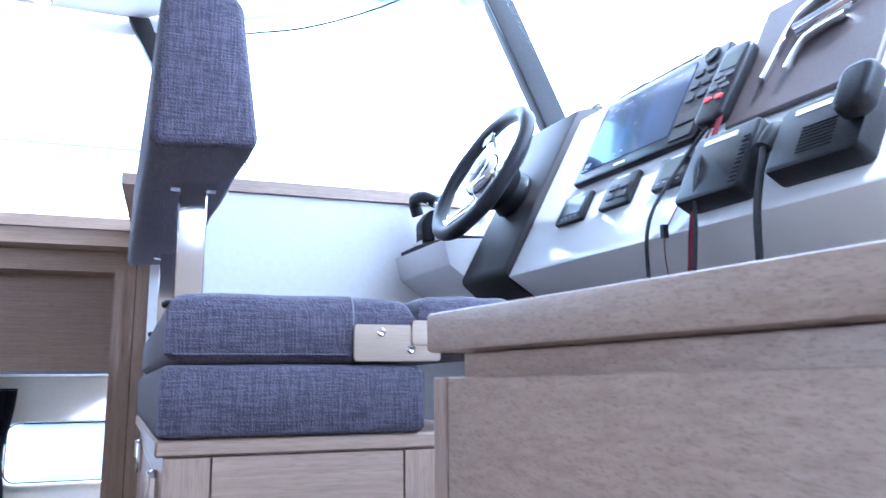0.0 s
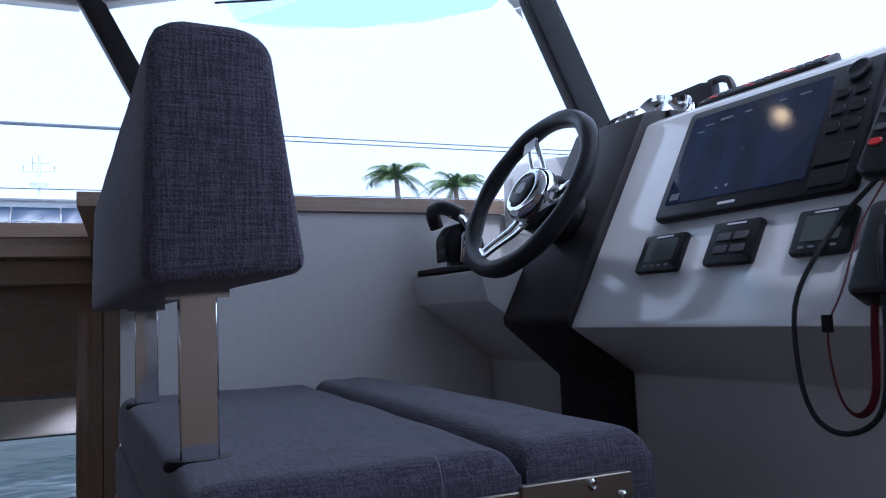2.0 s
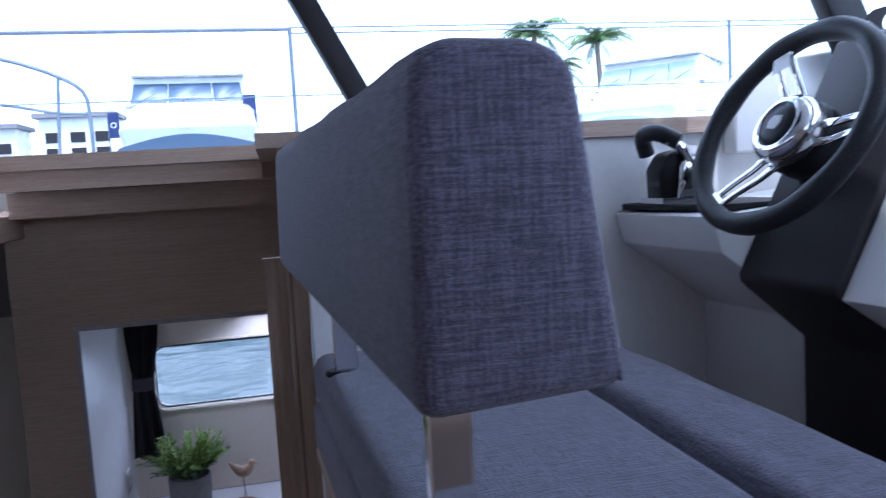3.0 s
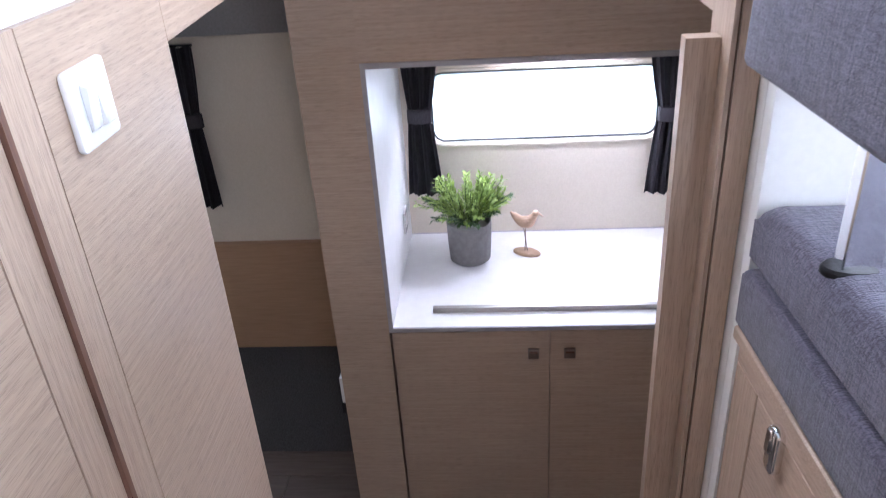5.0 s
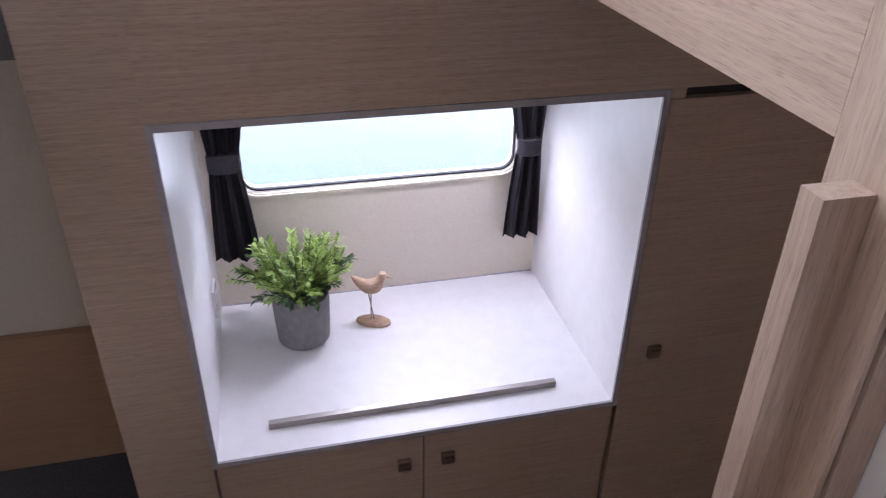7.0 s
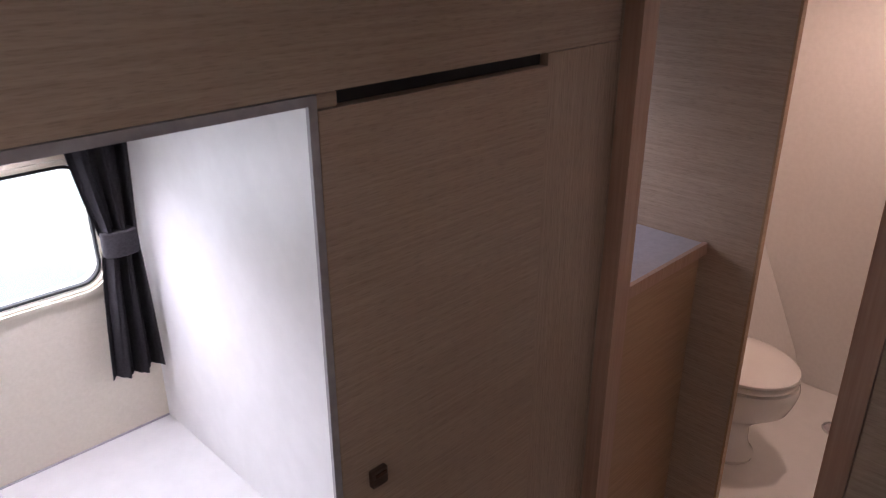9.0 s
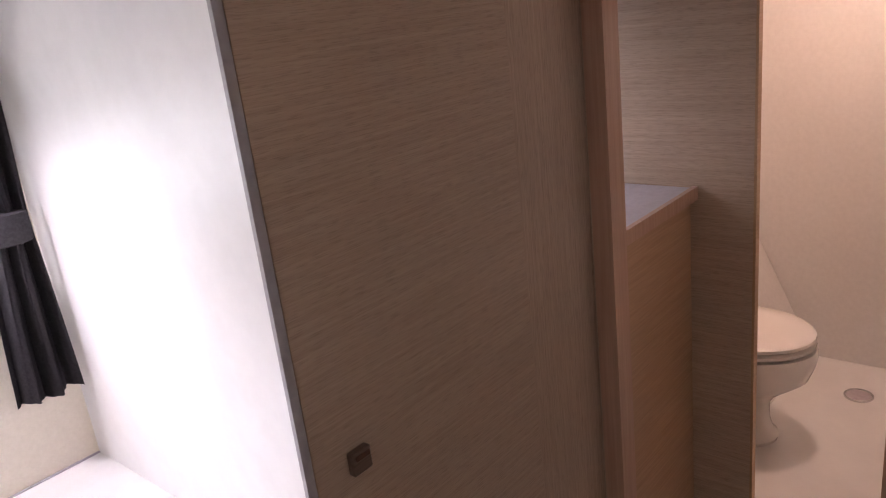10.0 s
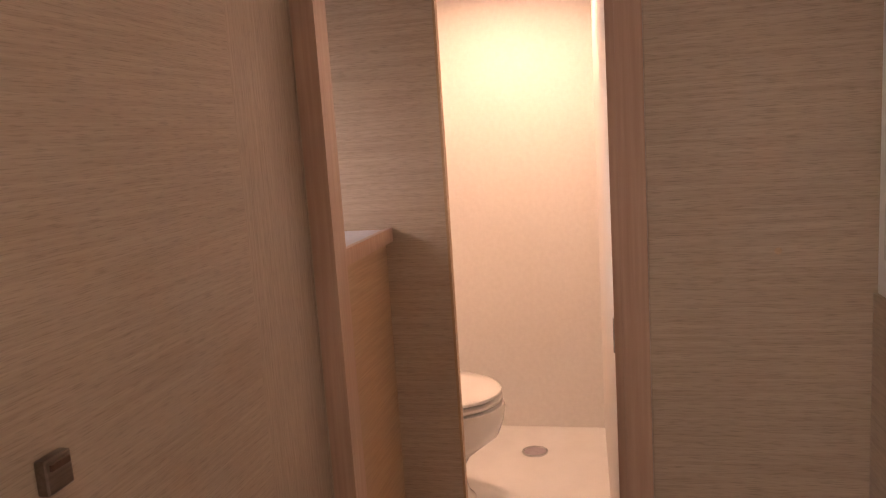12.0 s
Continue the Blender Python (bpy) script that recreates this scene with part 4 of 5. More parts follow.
part("lens", lathe([(0.0, 0.0), (0.017, 0.0), (0.019, 0.012)], Matrix.Translation((0.32, -0.64, 2.750)), 20), lamp_glow, dl, "glowing warm lens")
tagged(dl, group="saloon downlights")
copy_thing(dl, Matrix.Translation((1.372, -1.446, 2.745)))
# the passage fixture is an unseen addition that goes with the fill there
for nm, p, lab in (("niche_light", (0.56, 0.50, 1.5985), "small lit lamp under the niche top"), ("head_light", (2.85, -0.12, 1.885), "warm lit lamp in the head ceiling"), ("passage_fill_light", (1.25, -0.45, 1.885), "unseen warm lamp added in the passage ceiling")):
    th = thing(nm, p, lab, "lamp")
    part("bezel", lathe([(0.036, 0.0), (0.036, 0.013), (0.026, 0.014)], Matrix.Translation((p[0], p[1], p[2]))), chrome, th)
    part("lens", lathe([(0.0, 0.004), (0.026, 0.004), (0.026, 0.012)], Matrix.Translation((p[0], p[1], p[2]))), soft_glow, th)

tv = thing("ceiling_screen", (0.40, -1.35, 2.70), "black flip-down screen under the headliner", "screen")
SC, SA, SB = Vector((0.563, -0.955)), Vector((0.766, -0.643)), Vector((-0.66, -0.75))
quad = [tuple(SC + SA * a + SB * b) for a, b in ((0, 0), (0.75, 0), (0.75, 0.5), (0, 0.5))]
inner = [tuple(SC + SA * a + SB * b) for a, b in ((0.03, 0.03), (0.72, 0.03), (0.72, 0.47), (0.03, 0.47))]
part("body", prism(quad, "z", 2.735, 2.759, 0.004, 2), black_plastic, tv)
part("display", prism(inner, "z", 2.732, 2.735, 0.001), screen_black, tv, "dark glossy display")

# ---------------------------------------------------------------- helm seat
seat = thing("pilot_bench", (0.95, -1.55, ZS), "double helm bench in slate-purple fabric on an oak base", "bench")


def lean(y):
    """The seat's back line runs slightly aslant."""
    return 0.742 - 0.058 * (y + 2.035)


YN, YF = -2.035, -1.008


def sk(pts):
    """Points given at the seat's near end, carried along its slanting line."""
    return [(x + lean(y) - lean(YN), y) for x, y in pts]


part("base_top", prism(sk([(0.737, YN + 0.006), (1.26, YN + 0.006), (1.26, YF), (0.737, YF)]), "z", 1.468, 1.490, 0.003), oak_x, seat)
part("base", prism(sk([(0.754, YN + 0.02), (1.24, YN + 0.02), (1.24, YF), (0.754, YF)]), "z", ZS, 1.467, 0.002), oak_x, seat)
part("stile", box(0.748, 0.806, YN + 0.008, YN + 0.022, ZS, 1.466, 0.001), oak_z, seat)
part("locker_door", box(0.809, 1.070, YN + 0.008, YN + 0.022, ZS + 0.05, 1.466, 0.001), oak_x, seat, "oak locker door in the seat base")
part("stile", box(1.073, 1.24, YN + 0.008, YN + 0.022, ZS, 1.466, 0.001), oak_z, seat)
part("side_stile", prism(sk([(0.7495, -1.085), (0.7535, -1.085), (0.7535, YF), (0.7495, YF)]), "z", ZS, 1.424, 0.001), oak_z, seat)
part("side_rail", prism(sk([(0.7495, YN + 0.03), (0.7535, YN + 0.03), (0.7535, YF), (0.7495, YF)]), "z", 1.426, 1.466, 0.001), oak_y, seat)
part("side_door", prism(sk([(0.7505, YN + 0.06), (0.7535, YN + 0.06), (0.7535, -1.088), (0.7505, -1.088)]), "z", ZS + 0.05, 1.4235, 0.001), oak_y, seat, "oak locker door in the seat side")
for yl in (-1.90, -1.17):
    lt = part("latch", slab(pose(lean(yl) + 0.010, yl, 1.405, 90, 0, -86), 0.030, 0.075, 0.014, 0.013, 0.004, 5, 2), chrome, seat, "chrome latch")
    part("tongue", slab(pose(lean(yl) - 0.003, yl, 1.420, 90, 0, -86), 0.014, 0.040, 0.006, 0.005, 0.002, 4), chrome, lt)


def cushion(pts, z0, z1, r, seg=4, crown=0.006, n=(10, 22), seed=1, cuts=()):
    """An upholstered block over a slanted quadrangle: crowned top, soft edges, slight unevenness."""
    a, b, c, d = [Vector((*p, 0)) for p in pts]
    bm = bmesh.new()
    nu, nv = n
    rr = random.Random(seed)
    ph = [rr.uniform(0, 6.28) for _ in range(4)]
    w, l = (b - a).length, (d - a).length

    def soft(t, length):
        """0 at the rim, 1 past the rounding."""
        q = min(t, 1 - t) * length / r
        return 1.0 if q >= 1 else math.sqrt(max(0.0, 1 - (1 - q) ** 2))
    us = sorted({0, *cuts, *[r / w * k / seg for k in range(seg + 1)], *[1 - r / w * k / seg for k in range(seg + 1)], *[k / nu for k in range(1, nu)]})
    vs = sorted({0, *[r / l * k / seg for k in range(seg + 1)], *[1 - r / l * k / seg for k in range(seg + 1)], *[k / nv for k in range(1, nv)]})
    top, bot = [], []
    for v in vs:
        rt, rb = [], []
        for u in us:
            p = a.lerp(b, u).lerp(d.lerp(c, u), v)
            k = soft(u, w) * soft(v, l)
            h = crown * math.sin(math.pi * u) ** 0.6 * math.sin(math.pi * v) ** 0.6 + 0.0012 * math.sin(14 * u + ph[0]) * math.sin(23 * v + ph[1])
            rt.append(bm.verts.new((p.x, p.y, z1 - r + r * k + h * k)))
            rb.append(bm.verts.new((p.x, p.y, z0 + r * 0.5 - r * 0.5 * k)))
        top.append(rt)
        bot.append(rb)
    for g in (top, bot):
        for r0, r1 in zip(g, g[1:]):
            for i in range(len(us) - 1):
                bm.faces.new((r0[i], r0[i + 1], r1[i + 1], r1[i]))
    loop_t = top[0] + [x[-1] for x in top[1:]] + top[-1][-2::-1] + [x[0] for x in top[-2:0:-1]]
    loop_b = bot[0] + [x[-1] for x in bot[1:]] + bot[-1][-2::-1] + [x[0] for x in bot[-2:0:-1]]
    m = len(loop_t)
    for i in range(m):
        bm.faces.new((loop_t[i], loop_t[(i + 1) % m], loop_b[(i + 1) % m], loop_b[i]))
    return bm


part("lower_cushion", cushion(sk([(0.738, YN - 0.002), (1.098, YN - 0.002), (1.098, YF), (0.738, YF)]), 1.491, 1.586, 0.012, seed=2), fabric, seat)
bm = cushion([(0.742, YN), (1.089, YN), (1.094, YF), (0.684, YF)], 1.588, 1.684, 0.027, crown=0.008, seed=3, cuts=(0.722, 0.738))
for v in bm.verts:
    if v.co.y < YN + 0.03 and v.co.x > 0.994:
        v.co.y += 0.011
up = part("upper_cushion", bm, fabric, seat)
part("front_cushion", cushion([(1.094, YN + 0.008), (1.262, YN + 0.008), (1.245, YF), (1.099, YF)], 1.598, 1.690, 0.028, crown=0.009, seed=4), fabric, seat, "hinged front cushion")
part("piping", tube([(0.752, YN - 0.001, 1.600), (0.985, YN - 0.001, 1.600)], 0.0016, 6), fabric, up)
part("hinge_plate", slab(pose(1.058, YN - 0.0005, 1.617, 90, 0, 0), 0.130, 0.053, 0.006, 0.006, 0.001), satin_steel, seat, "champagne metal hinge plate")
part("hinge_plate", slab(pose(1.148, YN - 0.001, 1.632, 90, 0, 0), 0.140, 0.036, 0.010, 0.004, 0.001), satin_steel, seat, "champagne metal hinge plate")
for bx, bz in ((1.033, 1.632), (1.077, 1.608), (1.163, 1.642), (1.203, 1.624)):
    part("bolt", lathe([(0.0065, 0.0), (0.0065, 0.003), (0.004, 0.005), (0.0, 0.0035)], pose(bx, YN - 0.006 - (0.005 if bx > 1.1 else 0), bz, 90, 0, 0), 12), chrome, seat)

back_pts = [(0.002, -0.005), (0.143, 0.004), (0.115, 0.211), (0.094, 0.227), (0.026, 0.229), (0.008, 0.213)]
bm = bmesh.new()
y_n, y_f = -2.092, -1.02
rings = []
for q in range(15):
    y = y_n + (y_f - y_n) * q / 14
    k = -0.070 * (y - y_n) + 0.707
    sag = 0.0015 * math.sin(q * 1.7)
    rings.append([bm.verts.new((k + px + sag * (px > 0.05), y, 1.871 + pz + sag * (pz > 0.1))) for px, pz in back_pts])
bm.faces.new(rings[0])
bm.faces.new(rings[-1][::-1])
for r0, r1 in zip(rings, rings[1:]):
    for i in range(len(back_pts)):
        j = (i + 1) % len(back_pts)
        bm.faces.new((r0[i], r1[i], r1[j], r0[j]))
bmesh.ops.recalc_face_normals(bm, faces=bm.faces)
edges = [e for e in bm.edges if e.calc_face_angle(0) > radians(20)]
bmesh.ops.bevel(bm, geom=edges, offset=0.015, segments=4, affect="EDGES", profile=0.5)
backrest = part("backrest", bm, fabric, seat, "long padded backrest")
pip = [(0.707 + px - 0.004, y_n + 0.0035, 1.871 + pz - 0.003) for px, pz in ((0.139, 0.012), (0.122, 0.107), (0.106, 0.203))]
part("piping", tube(smooth_line(pip, 4), 0.0018, 6), fabric, backrest)
for y, k in ((-1.876, 0.7505), (-1.185, 0.7155)):
    w = 0.0415
    part("back_post", prism([(k, y - 0.012), (k + w, y - 0.012), (k + w, y + 0.012), (k, y + 0.012)], "z", 1.660, 1.90, 0.002), chrome, seat, "polished chrome backrest post")
    part("collar", prism([(k - 0.012 + 0.006 * math.cos(a) + (w + 0.024) * (0.5 + 0.5 * math.cos(a)), y + 0.024 * math.sin(a)) for a in [2 * math.pi * i / 16 for i in range(16)]], "z", 1.676, 1.6875, 0.003), black_plastic, seat, "black slot round the post")
    part("socket", box(k + 0.004, k + w - 0.004, y - 0.010, y + 0.016, 1.850, 1.88, 0.002), black_plastic, seat)
    for dx in (-0.013, w - 0.002):
        part("bracket", box(k + dx, k + dx + 0.015, y - 0.012, y + 0.012, 1.862, 1.874, 0.001), chrome, seat)

# ---------------------------------------------------------------- helm console
console = thing("helm_console", (1.8, -2.2, ZS), "white gelcoat helm console with a charcoal wheel panel", "console")
K = 0.10  # the dash runs slightly aslant


def skewed(pts, y0, y1, bev=0.004):
    """A profile in x and z drawn from y0 to y1, carried along the dash's slanting line."""
    bm = prism(pts, "y", y0, y1, bev, 2)
    for v in bm.verts:
        v.co.x += K * (-1.548 - v.co.y)
    return bm


PROFILE = [(1.598, ZS), (1.598, 1.705), (1.462, 1.797), (1.470, 1.812), (1.668, 2.192), (1.69, 2.203), (2.40, 2.16), (2.40, ZS)]
part("dash", skewed(PROFILE, -4.2, -1.548), gelcoat, console)
STRIP = [(1.586, ZS), (1.586, 1.690), (1.456, 1.803), (1.455, 1.818), (1.664, 2.220), (1.70, 2.230), (2.05, 2.20), (2.05, ZS)]
part("wheel_panel", skewed(STRIP, -1.547, -1.330, 0.006), dark_panel, console, "matt charcoal wheel panel")
SIDE = [(1.62, ZS), (1.62, 1.712), (1.425, 1.856), (1.408, 1.922), (2.05, 1.97), (2.05, ZS)]
part("side_shelf", skewed(SIDE, -1.329, -1.001), gelcoat, console)
part("throttle_mat", prism([(1.372, -1.002), (1.380, -1.12), (1.43, -1.30), (1.66, -1.30), (1.66, -1.002)], "z", 1.929, 1.941, 0.002), dark_panel, console, "dark top under the throttle")
part("brow", prism([(-1.165, 2.19), (-1.165, 2.285), (-1.20, 2.306), (-1.52, 2.304), (-1.556, 2.296), (-1.556, 2.19)], "x", 1.835, 1.862, 0.006, 2), dark_panel, console, "dark instrument brow")
part("brow_shelf", hexa([(1.70, -1.34, 2.225), (1.72, -1.56, 2.205), (1.86, -1.56, 2.19), (1.86, -1.17, 2.19), (1.70, -1.34, 2.236), (1.72, -1.56, 2.228), (1.86, -1.56, 2.225), (1.86, -1.17, 2.225)], 0.003), dark_panel, console)
part("hood_frame", tube(smooth_line([(1.848, -1.54, 2.298), (1.848, -1.578, 2.296), (1.846, -1.603, 2.274), (1.838, -1.618, 2.195)], 5), 0.008, 8), dark_panel, console)

# positions on the sloped dash: u across it, v up the slope from the lip
UP = Vector((0.203, 0.0, 0.389)).normalized()
ACROSS = Vector((K, -1.0, 0.0)).normalized()
NORMAL = ACROSS.cross(UP)


def dash(u, v, out=0.0):
    """A frame on the dash face: x across, y up the slope, z out of it."""
    p = Vector((1.470, -1.548, 1.812)) + ACROSS * u + UP * v + NORMAL * out
    return Matrix.Translation(p) @ Matrix((ACROSS, UP, NORMAL)).transposed().to_4x4()


plotter = thing("chart_plotter", (1.56, -1.97, 1.95), "black chart plotter with a dark glossy display", "chart plotter")
PC = dash(0.327, 0.292)
part("body", slab(PC, 0.368, 0.224, 0.016, 0.010, 0.004, 4, 2), black_plastic, plotter)
part("display", slab(PC @ Matrix.Translation((-0.032, 0.006, 0.0155)), 0.272, 0.180, 0.002, 0.004, 0.0005), display_blue, plotter, "dark blue lit display")
for i in range(2):
    part("soft_key", slab(PC @ Matrix.Translation((0.141, -0.052 - 0.036 * i, 0.0158)), 0.056, 0.030, 0.003, 0.003, 0.001), black_plastic, plotter)
for i in range(3):
    for j in range(2):
        part("key", slab(PC @ Matrix.Translation((0.126 + 0.030 * j, 0.056 - 0.030 * i, 0.0158)), 0.022, 0.016, 0.003, 0.004, 0.001), black_plastic, plotter)
part("dial", lathe([(0.018, 0.0), (0.018, 0.004), (0.015, 0.006), (0.010, 0.005), (0.0, 0.005)], PC @ Matrix.Translation((0.143, 0.092, 0.016)), 20), black_plastic, plotter, "rotary knob")
part("print", slab(PC @ Matrix.Translation((-0.03, -0.099, 0.0161)), 0.034, 0.005, 0.0004, 0.001, 0), grey_bar, plotter)
for dx, dy, w, h in ((-0.125, 0.072, 0.022, 0.003), (-0.140, 0.060, 0.014, 0.003), (-0.09, 0.076, 0.026, 0.005), (-0.045, 0.077, 0.014, 0.004), (0.02, 0.078, 0.012, 0.003), (0.06, 0.078, 0.02, 0.003), (-0.150, -0.070, 0.020, 0.013), (-0.03, 0.0, 0.010, 0.0012), (-0.03, 0.0, 0.0012, 0.010), (-0.06, -0.068, 0.006, 0.004), (-0.04, -0.066, 0.006, 0.006)):
    part("readout", slab(PC @ Matrix.Translation((dx, dy, 0.0176)), w, h, 0.0003, 0.001, 0), grey_dim, plotter)


def instrument(u, v, w, h, kind):
    th = thing("instrument", dash(u, v).translation, {"meter": "small black instrument with a grey readout", "keys": "black keypad with four rubber keys"}[kind], "instrument", "dash instruments")
    m = dash(u, v)
    part("bezel", slab(m, w, h, 0.012, 0.006, 0.003, 4, 2), black_plastic, th)
    if kind == "meter":
        part("display", slab(m @ Matrix.Translation((0, 0.004, 0.0118)), w * 0.68, h * 0.58, 0.001, 0.003, 0), screen_grey, th, "dull grey-green display")
        for i in range(4):
            part("key", slab(m @ Matrix.Translation((-0.024 + 0.016 * i, -h * 0.36, 0.0118)), 0.009, 0.004, 0.0015, 0.002, 0), grey_dim, th)
    else:
        for i in range(2):
            for j in range(2):
                part("key", slab(m @ Matrix.Translation((-0.016 + 0.032 * i, 0.008 - 0.022 * j, 0.0118)), 0.026, 0.014, 0.003, 0.003, 0.001), key_grey, th)
    part("print", slab(m @ Matrix.Translation((0, h * 0.42, 0.0121)), w * 0.4, 0.003, 0.0003, 0.001, 0), grey_bar, th)
    return th


instrument(0.183, 0.117, 0.096, 0.071, "meter")
instrument(0.330, 0.121, 0.092, 0.075, "keys")
instrument(0.480, 0.121, 0.086, 0.070, "meter")

ab = thing("black_box", (1.48, -2.26, 1.80), "ribbed black electronics box with a pale maker's mark", "device")
m = dash(0.628, 0.072, 0.0)
part("body", slab(m, 0.136, 0.130, 0.040, 0.012, 0.006, 4, 2), black_plastic, ab)
for i in range(11):
    part("rib", slab(m @ Matrix.Translation((0.0515, -0.052 + 0.0083 * i, 0.0398)), 0.014, 0.0035, 0.002, 0.0015, 0.0005), black_plastic, ab)
part("print", slab(m @ Matrix.Translation((-0.008, 0.046, 0.0402)), 0.070, 0.010, 0.0004, 0.002, 0), grey_bar, ab, "pale maker's mark")
vh = thing("vhf_radio", (1.48, -2.47, 1.80), "black radio with a hand microphone on its side", "radio")
m = dash(0.812, 0.066, 0.0)
part("body", slab(m, 0.145, 0.112, 0.042, 0.012, 0.006, 4, 2), black_plastic, vh)
for i in range(8):
    part("rib", slab(m @ Matrix.Translation((0.004, -0.036 + 0.006 * i, 0.0418)), 0.055, 0.002, 0.002, 0.001, 0.0005), black_plastic, vh)
part("print", slab(m @ Matrix.Translation((-0.01, 0.040, 0.0422)), 0.072, 0.010, 0.0004, 0.002, 0), grey_bar, vh)
part("microphone", slab(m @ Matrix.Translation((0.068, 0.02, 0.042)), 0.050, 0.075, 0.035, 0.018, 0.01, 5, 3), black_plastic, vh)
part("plug", tube(smooth_line([tuple((m @ Vector(p))) for p in ((-0.092, 0.040, 0.008), (-0.090, 0.038, 0.030), (-0.096, 0.005, 0.034))], 5), 0.013, 10), rubber, vh)
q = [m @ Vector((-0.096, 0.005, 0.034)), Vector((1.512, -2.275, 1.80)), Vector((1.508, -2.275, 1.72)), Vector((1.508, -2.275, 1.685))]
part("cord", tube(smooth_line(q, 6), 0.0055, 8), rubber, vh)
coil = [(1.508 + 0.013 * math.cos(a), -2.275 + 0.013 * math.sin(a), 1.685 - 0.0075 * a / (2 * math.pi)) for a in [i * math.pi / 5 for i in range(180)]]
part("coiled_cord", tube(coil, 0.0032, 6), rubber, vh, "black coiled cord")

plate = thing("cover_plate", (1.57, -2.4, 1.93), "dark brown cover plate with a chrome emblem", "cover")
m = dash(0.710, 0.304, 0.0)
part("plate", slab(m, 0.270, 0.262, 0.012, 0.006, 0.003), dark_brown, plate)
for k, pts in enumerate((((-0.075, -0.062), (-0.055, 0.03), (-0.03, 0.075), (0.06, 0.090), (0.085, 0.075), (0.075, 0.045), (0.02, 0.030), (-0.035, 0.022)),
                         ((-0.030, -0.062), (-0.018, -0.018), (0.00, 0.0), (0.06, 0.010)))):
    line = [m @ Vector((x, y, 0.016)) for x, y in pts]
    part("emblem", tube(smooth_line(line, 5), 0.016, 10, flat=0.45), chrome, plate, "chrome emblem stroke")

hh = thing("handheld_remote", (1.57, -2.16, 1.95), "black handheld remote with grey display and red keys on a lanyard", "remote")
m = dash(0.562, 0.262, 0.014) @ pose(0, 0, 0, 0, 0, -5)
part("body", slab(m, 0.064, 0.168, 0.026, 0.018, 0.008, 5, 3), black_plastic, hh)
part("cradle", slab(m @ Matrix.Translation((0, -0.02, -0.013)), 0.04, 0.06, 0.014, 0.006, 0.002), black_plastic, hh)
part("display", slab(m @ Matrix.Translation((0.0, 0.045, 0.0255)), 0.042, 0.038, 0.0015, 0.003, 0.0004), screen_grey, hh)
for i, (dx, dy, mt) in enumerate(((-0.014, 0.012, key_grey), (0.014, 0.012, key_grey), (0.0, 0.0, key_grey), (-0.014, -0.014, key_grey), (0.014, -0.014, key_grey), (-0.014, -0.036, red_button), (0.012, -0.036, red_button))):
    part("key", slab(m @ Matrix.Translation((dx, dy, 0.0255)), 0.018, 0.011, 0.003, 0.005, 0.001), mt, hh)
lan = thing("lanyard", (1.42, -2.16, 1.66), "dark red webbing lanyard hanging from the remote", "lanyard")
a = m @ Vector((0.01, -0.078, 0.012))
DROP = [dash(u, v, o).translation for u, v, o in ((0.535, 0.12, 0.012), (0.535, 0.03, 0.012))]
L1 = [a] + DROP + [Vector((1.502, -2.075, 1.79)), Vector((1.498, -2.088, 1.715)), Vector((1.498, -2.112, 1.692)), Vector((1.500, -2.135, 1.72)), dash(0.585, -0.01, 0.010).translation, dash(0.565, 0.10, 0.012).translation, a + Vector((0, -0.02, 0.012))]
part("strap", tube(smooth_line(L1, 7), 0.0045, 8, flat=0.25), red_cloth, lan)
part("clip", box(1.497, 1.507, -2.080, -2.071, 1.79, 1.812, 0.003), black_plastic, lan)
cb = thing("remote_cable", (1.42, -2.15, 1.62), "thin black cable hanging in a loop below the dash", "cable")
L2 = [a + Vector((0, 0.012, 0)), dash(0.50, 0.12, 0.014).translation, dash(0.475, 0.02, 0.014).translation, Vector((1.498, -2.030, 1.745)), Vector((1.492, -2.055, 1.685)), Vector((1.492, -2.100, 1.670)), Vector((1.494, -2.145, 1.70)), Vector((1.500, -2.155, 1.78)), dash(0.595, 0.06, 0.045).translation, dash(0.57, 0.14, 0.02).translation]
part("cable", tube(smooth_line(L2, 8), 0.0035, 8), rubber, cb)

# steering wheel
wheel = thing("steering_wheel", (1.43, -1.455, 1.92), "black leather steering wheel with chrome spokes", "steering wheel")
WC = Matrix.Translation((1.447, -1.440, 2.068)) @ Matrix((ACROSS, UP, NORMAL)).transposed().to_4x4()
WR = 0.172
ring = [WC @ Vector((WR * math.cos(a), WR * math.sin(a), 0)) for a in [2 * math.pi * i / 72 for i in range(72)]]
part("rim", tube(ring, [0.0185 + 0.0010 * math.cos(9 * 2 * math.pi * i / 72) for i in range(72)], 16, closed=True), black_leather, wheel, "black leather rim")
hub = part("hub", lathe([(0.046, -0.050), (0.056, -0.034), (0.061, -0.020), (0.060, -0.004), (0.054, 0.008), (0.046, 0.014), (0.040, 0.014), (0.037, 0.009)], WC, 40), chrome, wheel, "chrome hub")
part("hub_cap", lathe([(0.0375, 0.009), (0.034, 0.013), (0.022, 0.0165), (0.0, 0.0175)], WC, 32), black_plastic, hub, "black hub cap")
mark = part("emblem", prism([(-0.013, -0.010), (0.008, -0.013), (0.014, -0.001), (0.011, 0.012), (-0.006, 0.013), (-0.014, 0.004)], "z", 0, 0.003, 0.001), grey_bar, hub, "pale emblem")
mark.data.transform(WC @ Matrix.Translation((0, 0, 0.0162)))
part("hub_base", lathe([(0.050, -0.085), (0.062, -0.070), (0.064, -0.040), (0.055, -0.028)], WC, 32), black_plastic, wheel, "black hub base")
